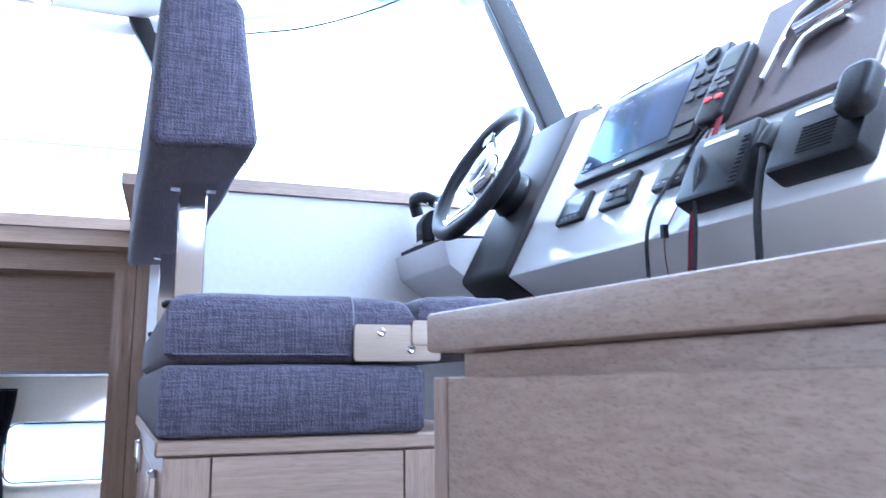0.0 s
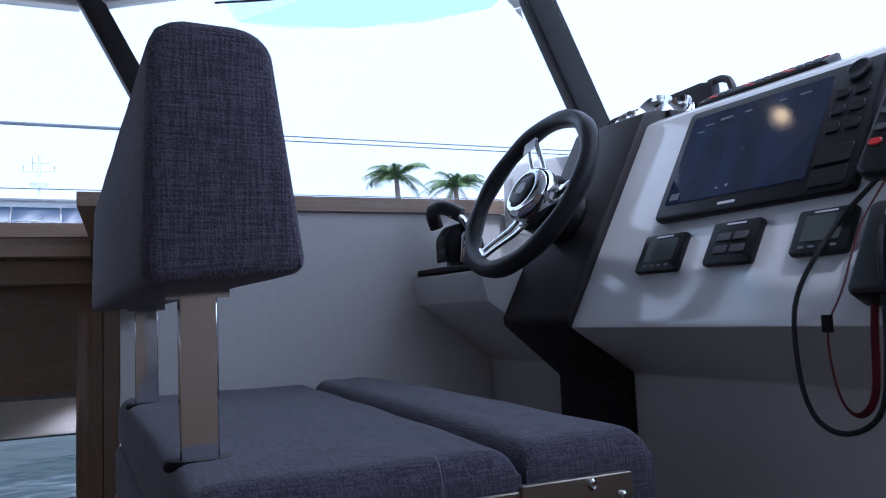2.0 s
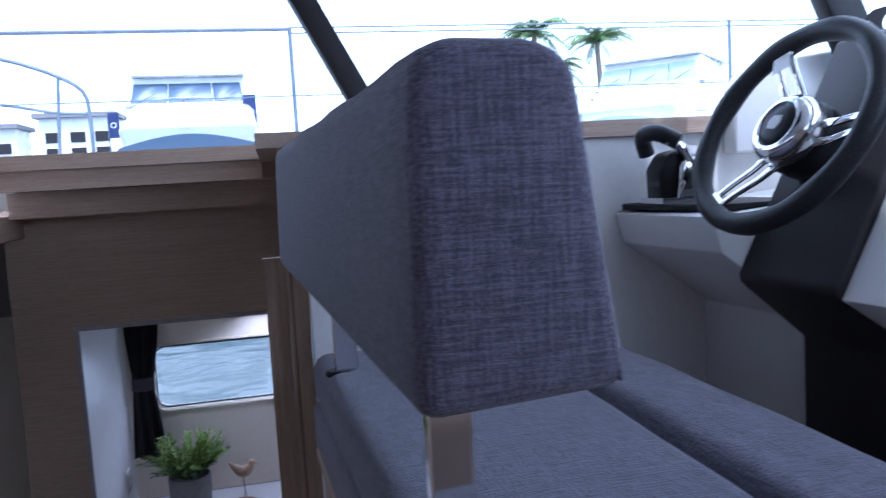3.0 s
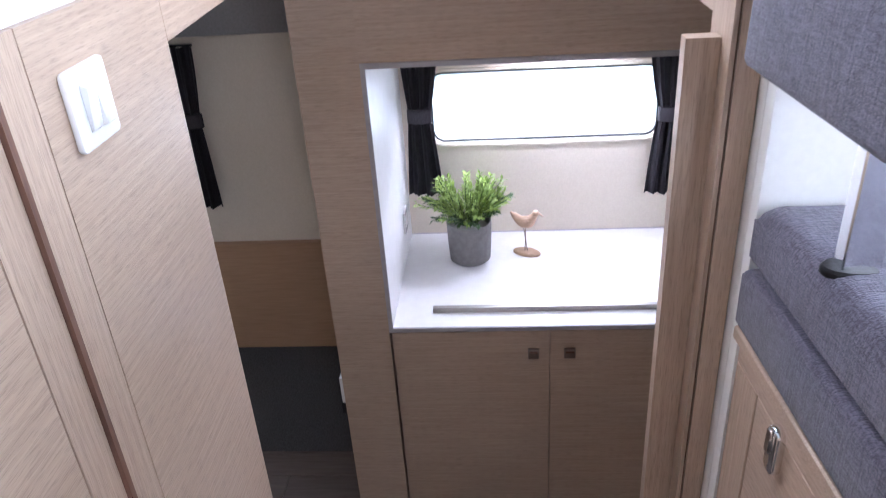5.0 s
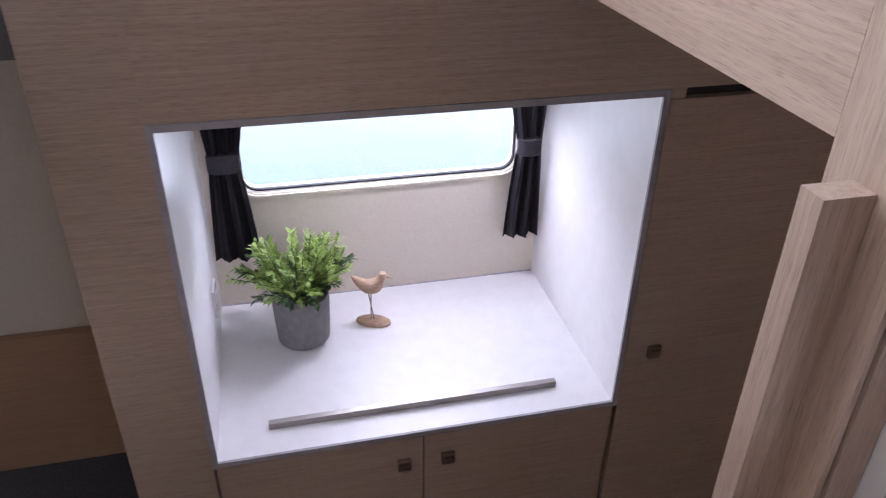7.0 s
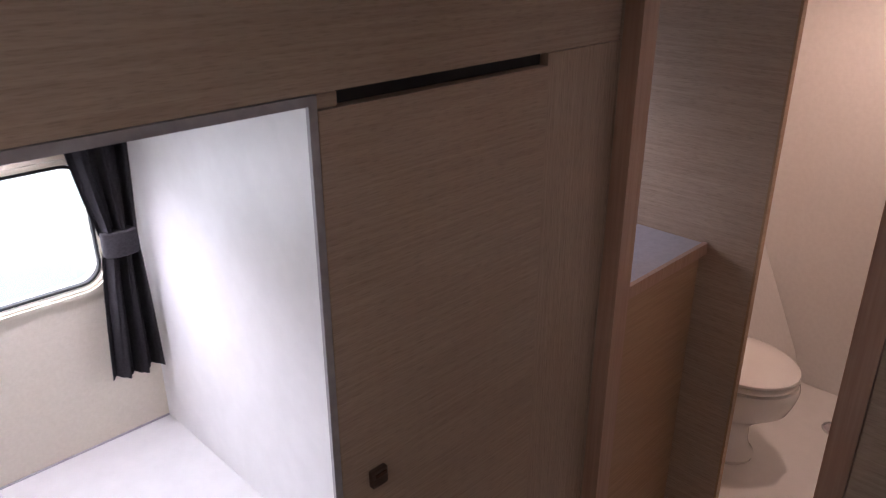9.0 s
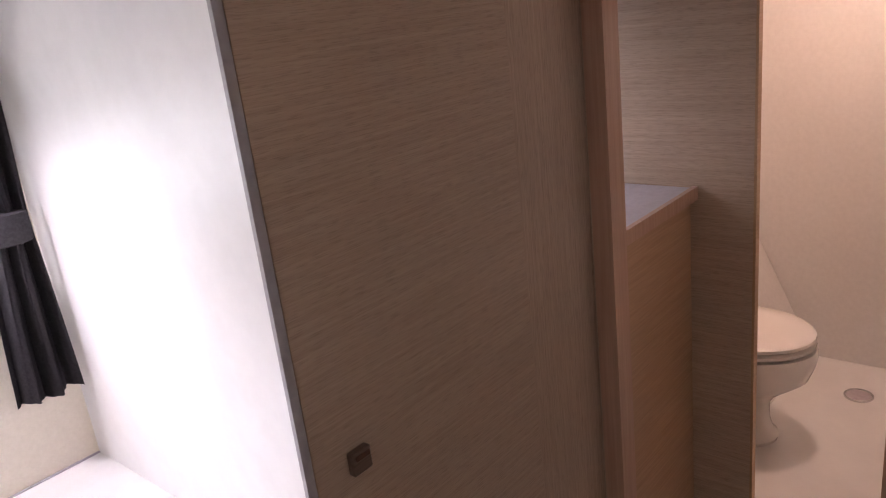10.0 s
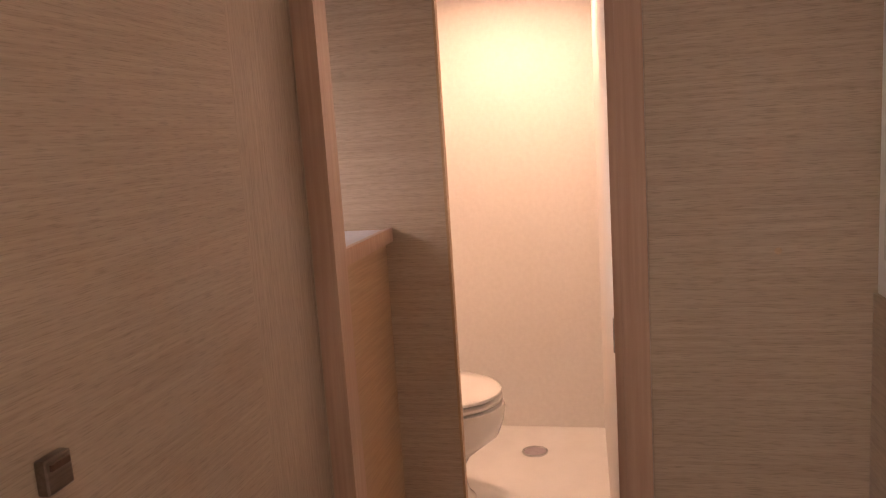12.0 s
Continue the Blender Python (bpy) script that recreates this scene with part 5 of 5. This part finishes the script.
for ang in (117, 238, -2):
    turn = pose(0, 0, 0, 0, 0, ang)
    for off in (-1, 1):
        bm = bmesh.new()
        rows = []
        for r, z, mid, half in ((0.050, -0.030, 0.017, 0.0085), (0.085, -0.024, 0.0155, 0.0065), (0.125, -0.010, 0.0135, 0.0055), (0.160, 0.0, 0.012, 0.006)):
            rows.append([bm.verts.new(WC @ turn @ Vector((r, off * (mid + side * half), z + h))) for side, h in ((-1, -0.004), (1, -0.004), (1, 0.003), (-1, 0.003))])
        for a, b in zip(rows, rows[1:]):
            for k in range(4):
                bm.faces.new((a[k], a[(k + 1) % 4], b[(k + 1) % 4], b[k]))
        bm.faces.new(rows[0][::-1])
        bm.faces.new(rows[-1])
        bmesh.ops.recalc_face_normals(bm, faces=bm.faces)
        part("spoke", bevelled(bm, 0.0018, 2), chrome, wheel, "flat chrome spoke bar")
    bridge = part("spoke_bridge", prism([(0.146, -0.017), (0.160, -0.021), (0.160, 0.021), (0.146, 0.017)], "z", -0.006, 0.004, 0.0015), chrome, wheel)
    bridge.data.transform(WC @ turn)
slip = part("paper_tag", prism([(0.118, -0.016), (0.150, -0.020), (0.153, 0.014), (0.121, 0.017)], "z", 0.005, 0.0062, 0), laminate, wheel, "small white paper tag on the spoke")
slip.data.transform(WC @ pose(0, 0, 0, 0, 0, 117))
part("column", lathe([(0.052, -0.125), (0.062, -0.10), (0.050, -0.07), (0.046, -0.05)], WC, 28), black_plastic, wheel)
part("flange", lathe([(0.0, -0.150), (0.070, -0.150), (0.072, -0.132), (0.060, -0.122), (0.050, -0.122)], WC, 32), black_plastic, wheel)
for ang in (45, 135, 225, 315):
    part("bolt", lathe([(0.006, -0.132), (0.006, -0.126), (0.0, -0.125)], WC @ Matrix.Translation((0.064 * math.cos(radians(ang)), 0.064 * math.sin(radians(ang)), 0)), 10), chrome, wheel)

# throttle lever
th = thing("throttle", (1.45, -1.18, 1.941), "black twin throttle lever with chrome sides on the side shelf", "throttle")
part("body", prism([(1.410, 1.951), (1.408, 2.02), (1.430, 2.052), (1.470, 2.060), (1.50, 2.038), (1.515, 1.951)], "y", -1.205, -1.135, 0.010, 4), black_plastic, th)
part("side_plate", prism([(1.435, 1.953), (1.445, 2.03), (1.475, 2.045), (1.50, 2.02), (1.51, 1.953)], "y", -1.222, -1.2055, 0.006, 2), chrome, th)
part("foot", box(1.400, 1.53, -1.225, -1.130, 1.9505, 1.962, 0.003, 2), chrome, th)
part("lever_arm", tube(smooth_line([(1.47, -1.215, 2.03), (1.45, -1.215, 2.06), (1.425, -1.205, 2.078)], 4), 0.010, 10), chrome, th)
part("grip", tube(smooth_line([(1.446, -1.215, 2.072), (1.418, -1.190, 2.092), (1.404, -1.158, 2.094), (1.408, -1.134, 2.080), (1.420, -1.126, 2.052)], 6), 0.0175, 14), black_leather, th, "black lever grip")
for i in range(3):
    part("key", box(1.4065, 1.4105, -1.195 + 0.015 * i, -1.184 + 0.015 * i, 1.985, 1.995, 0.0005), key_grey, th)

th.location += Vector((-0.012, 0.072, -0.009))

# chrome-rimmed gauges on the brow
for i, (x, y, z, r) in enumerate(((1.80, -1.318, 2.264, 0.038), (1.79, -1.428, 2.265, 0.046), (1.79, -1.508, 2.250, 0.034), (1.775, -1.245, 2.252, 0.026))):
    g = thing("gauge", (x, y, z - r), "round gauge in a polished chrome bezel", "gauge", "gauges on the dash brow")
    gm = look((x, y, z), (x - 0.6, y - 0.25, z + 0.42)) @ pose(0, 0, 0, 180, 0, 0)
    part("bezel", lathe([(r * 0.9, -0.03), (r, -0.01), (r, 0.0), (r * 0.9, 0.006), (r * 0.8, 0.002)], gm, 24), chrome, g)
    part("face", lathe([(0.0, -0.014), (r * 0.4, -0.011), (r * 0.65, -0.005), (r * 0.8, 0.0015)], gm, 24), chrome, g, "polished chrome bowl")
    part("housing", lathe([(r * 0.95, -0.05), (r * 0.9, -0.028)], gm, 20), black_plastic, g)
kp = thing("remote_control", (1.70, -1.90, 2.19), "long black remote control lying on the dash top", "remote")
m = Matrix.Translation((1.744, -1.785, 2.204)) @ pose(0, 0, 0, 0, -26, 5) @ pose(0, 0, 0, 0, 0, 90)
part("body", slab(m, 0.27, 0.046, 0.018, 0.006, 0.003), black_plastic, kp)
for i in range(15):
    for j in range(3):
        part("key", slab(m @ Matrix.Translation((-0.1155 + 0.0165 * i, -0.012 + 0.012 * j, 0.0178)), 0.012, 0.007, 0.002, 0.002, 0), key_grey if (i + j) % 5 else red_button, kp)

# galley counter near the camera's start
gal = thing("galley_counter", (1.3, -3.2, ZS), "oak galley counter with a thick oak top", "counter")


def gpoly(inset):
    d = Vector((0.222, -1.0)).normalized()
    n = Vector((-d.y, d.x))
    a = Vector((0.958, -2.466)) + n * inset
    b = a + d * 1.6
    return [(a.x, a.y - inset), (b.x, b.y), (2.1, b.y), (2.1, a.y - inset)]


part("top", prism(gpoly(0.0), "z", 1.584, 1.618, 0.004, 2), oak_y, gal, "thick pale oak top")
part("body", prism(gpoly(0.028), "z", ZS, 1.583, 0.001), oak_y, gal)
d2 = Vector((0.222, -1.0)).normalized()
n2 = Vector((-d2.y, d2.x))
for s0, s1 in ((0.006, 0.026), (0.028, 0.62), (0.623, 1.2)):
    a, b = Vector((0.958, -2.466)) + d2 * s0, Vector((0.958, -2.466)) + d2 * s1
    pts = [tuple(a + n2 * 0.004), tuple(b + n2 * 0.004), tuple(b + n2 * 0.0275), tuple(a + n2 * 0.0275)]
    part("door" if s0 > 0.02 else "stile", prism(pts, "z", ZS + 0.05, 1.563, 0.0015), oak_y if s0 > 0.02 else oak_z, gal)

# ---------------------------------------------------------------- outside
bm = bmesh.new()
R = 3000
for x0, x1, y0, y1 in ((-R, R, 0.77, R), (-R, R, -R, -5.26), (-R, -3.07, -5.26, 0.77), (5.51, R, -5.26, 0.77)):
    bm.faces.new([bm.verts.new(p) for p in ((x0, y0, 0.55), (x1, y0, 0.55), (x1, y1, 0.55), (x0, y1, 0.55))])
solo("water", bm, water_mat, "green harbour water with small ripples", "water", kind="structure", smooth=False)

rail = thing("guard_rail", (0.2, 0.5, 2.09), "stainless guard rail along the side deck", "rail")
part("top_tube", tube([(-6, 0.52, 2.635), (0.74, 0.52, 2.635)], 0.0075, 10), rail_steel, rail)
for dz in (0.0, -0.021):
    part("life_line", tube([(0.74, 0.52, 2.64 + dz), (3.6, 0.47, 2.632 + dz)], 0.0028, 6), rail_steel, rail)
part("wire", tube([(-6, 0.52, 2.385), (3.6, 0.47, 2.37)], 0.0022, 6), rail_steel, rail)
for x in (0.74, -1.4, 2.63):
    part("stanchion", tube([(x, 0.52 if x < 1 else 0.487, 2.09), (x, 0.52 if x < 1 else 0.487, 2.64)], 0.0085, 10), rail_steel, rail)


def yacht(name, pos, yaw, s, label, glass):
    y = thing(name, pos, label, "boat", "moored boats")
    T = Matrix.Translation(pos) @ pose(0, 0, 0, 0, 0, yaw) @ Matrix.Scale(s, 4)

    def put(nm, bm, mat, parent=y, lab=""):
        bmesh.ops.transform(bm, matrix=T, verts=bm.verts)
        return part(nm, bm, mat, parent, lab)
    # local: bow towards -y, z from the waterline
    hull = hexa([(-1.5, -3.6, -1.6), (1.5, -3.6, -1.6), (2.3, 8, -1.6), (-2.3, 8, -1.6), (-2.0, -5.2, 2.0), (2.0, -5.2, 2.0), (2.6, 8, 1.6), (-2.6, 8, 1.6)], 0.15, 3)
    put("hull", hull, yacht_white)
    put("fore_cabin", hexa([(-2.15, -3.4, 1.7), (2.15, -3.4, 1.7), (2.3, 3, 1.7), (-2.3, 3, 1.7), (-2.0, -1.75, 3.0), (2.0, -1.75, 3.0), (2.1, 3, 3.1), (-2.1, 3, 3.1)], 0.25, 4), yacht_white)
    band = [(-2.1 + 4.2 * k / 12, 1.12) for k in range(13)] + [(2.0 - 4.0 * k / 12, 1.36 + 0.36 * math.sin(math.pi * k / 12)) for k in range(13)]
    put("foredeck_window", prism(band, "y", -5.31, -5.0, 0.02), glass, y, "dark window band")
    put("bridge", hexa([(-2.1, -1.4, 2.9), (2.0, -1.4, 2.9), (2.0, 3, 2.9), (-2.1, 3, 2.9), (-1.95, -0.9, 4.05), (1.85, -0.9, 4.05), (1.75, 3, 4.1), (-1.75, 3, 4.1)], 0.12, 3), yacht_white)
    put("brow", hexa([(-2.2, -1.75, 2.96), (2.1, -1.75, 2.96), (2.1, -1.2, 2.96), (-2.2, -1.2, 2.96), (-2.1, -1.55, 3.08), (2.0, -1.55, 3.08), (2.0, -1.2, 3.08), (-2.1, -1.2, 3.08)], 0.04, 3), yacht_white)
    for x0, x1 in ((-1.98, -0.82), (-0.76, 0.72), (0.78, 1.78)):
        put("windscreen", hexa([(x0, -1.42, 3.08), (x1, -1.42, 3.08), (x1, -1.3, 3.08), (x0, -1.3, 3.08), (x0 * 0.94, -1.13, 3.78), (x1 * 0.94, -1.13, 3.78), (x1 * 0.94, -0.98, 3.78), (x0 * 0.94, -0.98, 3.78)], 0.01), glass, y, "tinted windscreen")
        put("wiper", tube([((x0 + x1) / 2 - 0.3, -1.45, 3.12), ((x0 + x1) / 2 + 0.25, -1.36, 3.42)], 0.010, 6), dark_panel)
    put("roof", hexa([(-2.0, -1.4, 4.03), (1.9, -1.4, 4.03), (2.0, 3.4, 4.03), (-2.0, 3.4, 4.03), (-1.6, -0.9, 4.26), (1.5, -0.9, 4.26), (1.6, 3.4, 4.3), (-1.6, 3.4, 4.3)], 0.09, 4), yacht_white)
    put("mast", tube([(0, 0.5, 4.2), (0, 0.6, 5.9)], 0.05, 8), yacht_white)
    put("spreader", tube([(-0.55, 0.55, 5.3), (0.55, 0.55, 5.35)], 0.035, 8), yacht_white)
    put("spreader", tube([(-0.35, 0.58, 5.62), (0.35, 0.58, 5.62)], 0.03, 8), yacht_white)
    for k in (-0.5, 0.48, -0.2):
        put("aerial", tube([(k, 0.56, 5.3), (k, 0.56, 6.0 - abs(k))], 0.012, 6), rail_steel)
    put("radar", lathe([(0.0, 0), (0.3, 0.02), (0.32, 0.1), (0.2, 0.18), (0.0, 0.2)], Matrix.Translation((0, 0.5, 4.75)), 20), yacht_white)
    pts = [(2.3, 2.0, 2.3), (2.2, -2.0, 2.45), (1.6, -4.6, 2.65), (0, -5.6, 2.75), (-1.6, -4.6, 2.65), (-2.2, -2.0, 2.45), (-2.3, 2.0, 2.3)]
    put("bow_rail", tube(smooth_line(pts, 6), 0.018, 8), rail_pale)
    for p in pts[1:-1]:
        put("stanchion", tube([(p[0], p[1], 1.85), p], 0.015, 6), rail_pale)
    return y


yacht("motor_yacht", (-2.0, 26.7, 2.15), 3, 1.0, "white motor yacht with blue tinted windscreen moored opposite", tinted)
yacht("motor_yacht", (16.6, 26.6, 2.15), -45, 1.05, "white motor yacht moored beyond, sky reflection coloured into its windows", sky_glass)
for x, w, z0, z1 in ((-4.65, 0.36, 4.1, 4.95), (-0.19, 0.44, 4.1, 5.4)):
    fl = thing("banner_flag", (x, 25.0, 0.55), "navy feather banner on a pole", "banner", "navy banners")
    part("pole", tube([(x, 25.0, 0.55), (x, 25.0, z1 + 0.1)], 0.02, 6), rail_steel, fl)
    part("cloth", box(x + 0.02, x + w, 24.99, 25.01, z0, z1, 0.0), navy, fl)
    part("emblem", lathe([(0.07, 0.0), (0.10, 0.0), (0.10, 0.006), (0.07, 0.006), (0.07, 0.0)], pose(x + w / 2, 24.988, (z0 + z1) / 2, 90, 0, 0), 16), yacht_white, fl)
dock = thing("dock", (0, 34, 0.5), "grey concrete dock across the basin", "dock")
part("deck", box(-60, 80, 33, 38, 0.3, 1.5, 0.03), concrete, dock)


def palm(pos, h, seed, s=1.0):
    r = random.Random(seed)
    pl = thing("palm_tree", pos, "tall coconut palm with drooping fronds", "tree", "palms on the quay")
    p = Vector(pos)
    line = smooth_line([p, p + Vector((0.3, 0.1, h * 0.5)), p + Vector((0.1, 0.0, h))], 6)
    part("trunk", tube(line, [0.22 - 0.09 * i / (len(line) - 1) for i in range(len(line))], 10), palm_bark, pl)
    bm = bmesh.new()
    top = line[-1]
    for i in range(26):
        az, el = r.uniform(0, 2 * math.pi), r.uniform(0.0, 1.4)
        n = r.uniform(1.9, 2.6) * s
        hdir = Vector((math.cos(az), math.sin(az), 0))
        rib = [top + hdir * (n * k / 8) * (0.55 + 0.45 * math.cos(el)) + Vector((0, 0, n * (math.sin(el) * k / 8 * 0.9 - 0.6 * (k / 8) ** 2.2))) for k in range(9)]
        side = hdir.cross(Vector((0, 0, 1)))
        for k in range(1, 9):
            d = (rib[k] - rib[k - 1]).normalized()
            for sg in (-1, 1):
                for q in range(3):
                    base = rib[k - 1].lerp(rib[k], q / 3)
                    ln = 0.55 * s * (1 - 0.55 * abs(k / 8 - 0.45))
                    tip = base + (side * sg * 0.8 + d * 0.55 + Vector((0, 0, -0.45 - 0.25 * r.random()))).normalized() * ln
                    w = d * 0.045 * s
                    bm.faces.new([bm.verts.new(base - w), bm.verts.new(base + w), bm.verts.new(tip)])
    part("crown", bm, palm_leaf, pl, smooth=False)
    return pl


palm((14.5, 36, 1.5), 7.9, 3, 0.95)
palm((18.5, 37, 1.5), 7.7, 4, 0.9)
palm((16.2, 37.4, 1.5), 6.3, 5, 0.8)


def shrub(pos, w, h, seed):
    r = random.Random(seed)
    sh = thing("shrub", pos, "dense green shrub on the quay", "shrub", "shrubs on the quay")
    bm = bmesh.new()
    for i in range(700):
        a, e, k = r.uniform(0, 2 * math.pi), r.uniform(0, 1.5), r.uniform(0.75, 1.08)
        p = Vector(pos) + Vector((w * k * math.cos(a) * math.cos(e), w * k * math.sin(a) * math.cos(e), h * k * math.sin(e)))
        d = Vector((r.uniform(-1, 1), r.uniform(-1, 1), r.uniform(-0.3, 1))).normalized()
        leaf_mesh(bm, p, d, r.uniform(0.25, 0.45), 0.09, Vector((0, 0, 1)))
    part("leaves", bm, palm_leaf, sh, smooth=False)
    part("stem", tube([pos, Vector(pos) + Vector((0, 0, h * 0.6))], 0.08, 6), palm_bark, sh)


for i, (x, y, w, h) in enumerate(((15.6, 37.5, 1.9, 4.2), (19.4, 38.0, 1.8, 4.6), (13.4, 38.2, 1.6, 3.4), (17.6, 39, 2.0, 3.8), (22, 40, 2.2, 3.5))):
    shrub((x, y, 1.4), w, h, 20 + i)

# neighbouring boat with a curved bow rail
nb = thing("neighbour_boat", (-2.4, 3.8, 0.55), "white neighbouring boat with a curved stainless bow rail", "boat", "moored boats")
part("hull", hexa([(-5.0, 2.9, 0.4), (-0.9, 2.9, 0.4), (-0.7, 5.0, 0.4), (-5.0, 5.0, 0.4), (-5.0, 2.7, 2.30), (-0.50, 2.7, 2.30), (-0.45, 5.2, 2.30), (-5.0, 5.2, 2.30)], 0.08, 3), yacht_white, nb)
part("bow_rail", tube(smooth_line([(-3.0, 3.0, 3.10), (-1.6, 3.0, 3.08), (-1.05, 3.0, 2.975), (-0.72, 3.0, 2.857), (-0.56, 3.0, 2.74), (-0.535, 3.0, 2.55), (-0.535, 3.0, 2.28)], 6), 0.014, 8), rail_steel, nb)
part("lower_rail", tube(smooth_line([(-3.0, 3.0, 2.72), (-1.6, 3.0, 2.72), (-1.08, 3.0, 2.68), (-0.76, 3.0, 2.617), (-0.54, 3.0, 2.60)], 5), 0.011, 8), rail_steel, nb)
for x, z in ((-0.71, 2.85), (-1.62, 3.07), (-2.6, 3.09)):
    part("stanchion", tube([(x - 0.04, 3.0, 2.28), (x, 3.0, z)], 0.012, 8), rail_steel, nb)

# low marina buildings far off
for k, (x, w, h) in enumerate(((-12.4, 3.6, 4.0), (-8.0, 3.2, 4.4), (3.4, 2.6, 2.6))):
    mb = thing("marina_building", (x, 36, 1.5), "low white marina building with dark openings", "building", "marina buildings")
    part("walls", box(x - w / 2, x + w / 2, 35.4, 37.6, 1.5, 1.5 + h, 0.03), yacht_white, mb)
    part("roof", box(x - w / 2 - 0.2, x + w / 2 + 0.2, 35.1, 37.8, 1.5 + h, 1.7 + h, 0.03), concrete, mb)
    for f in range(2):
        for q in range(3):
            xx = x - w / 2 + w * (q + 0.22) / 3
            part("window", box(xx, xx + w * 0.2, 35.36, 35.42, h + 0.15 + 0.72 * f - 0.5, h + 0.62 + 0.72 * f - 0.5, 0.01), dark_panel, mb)
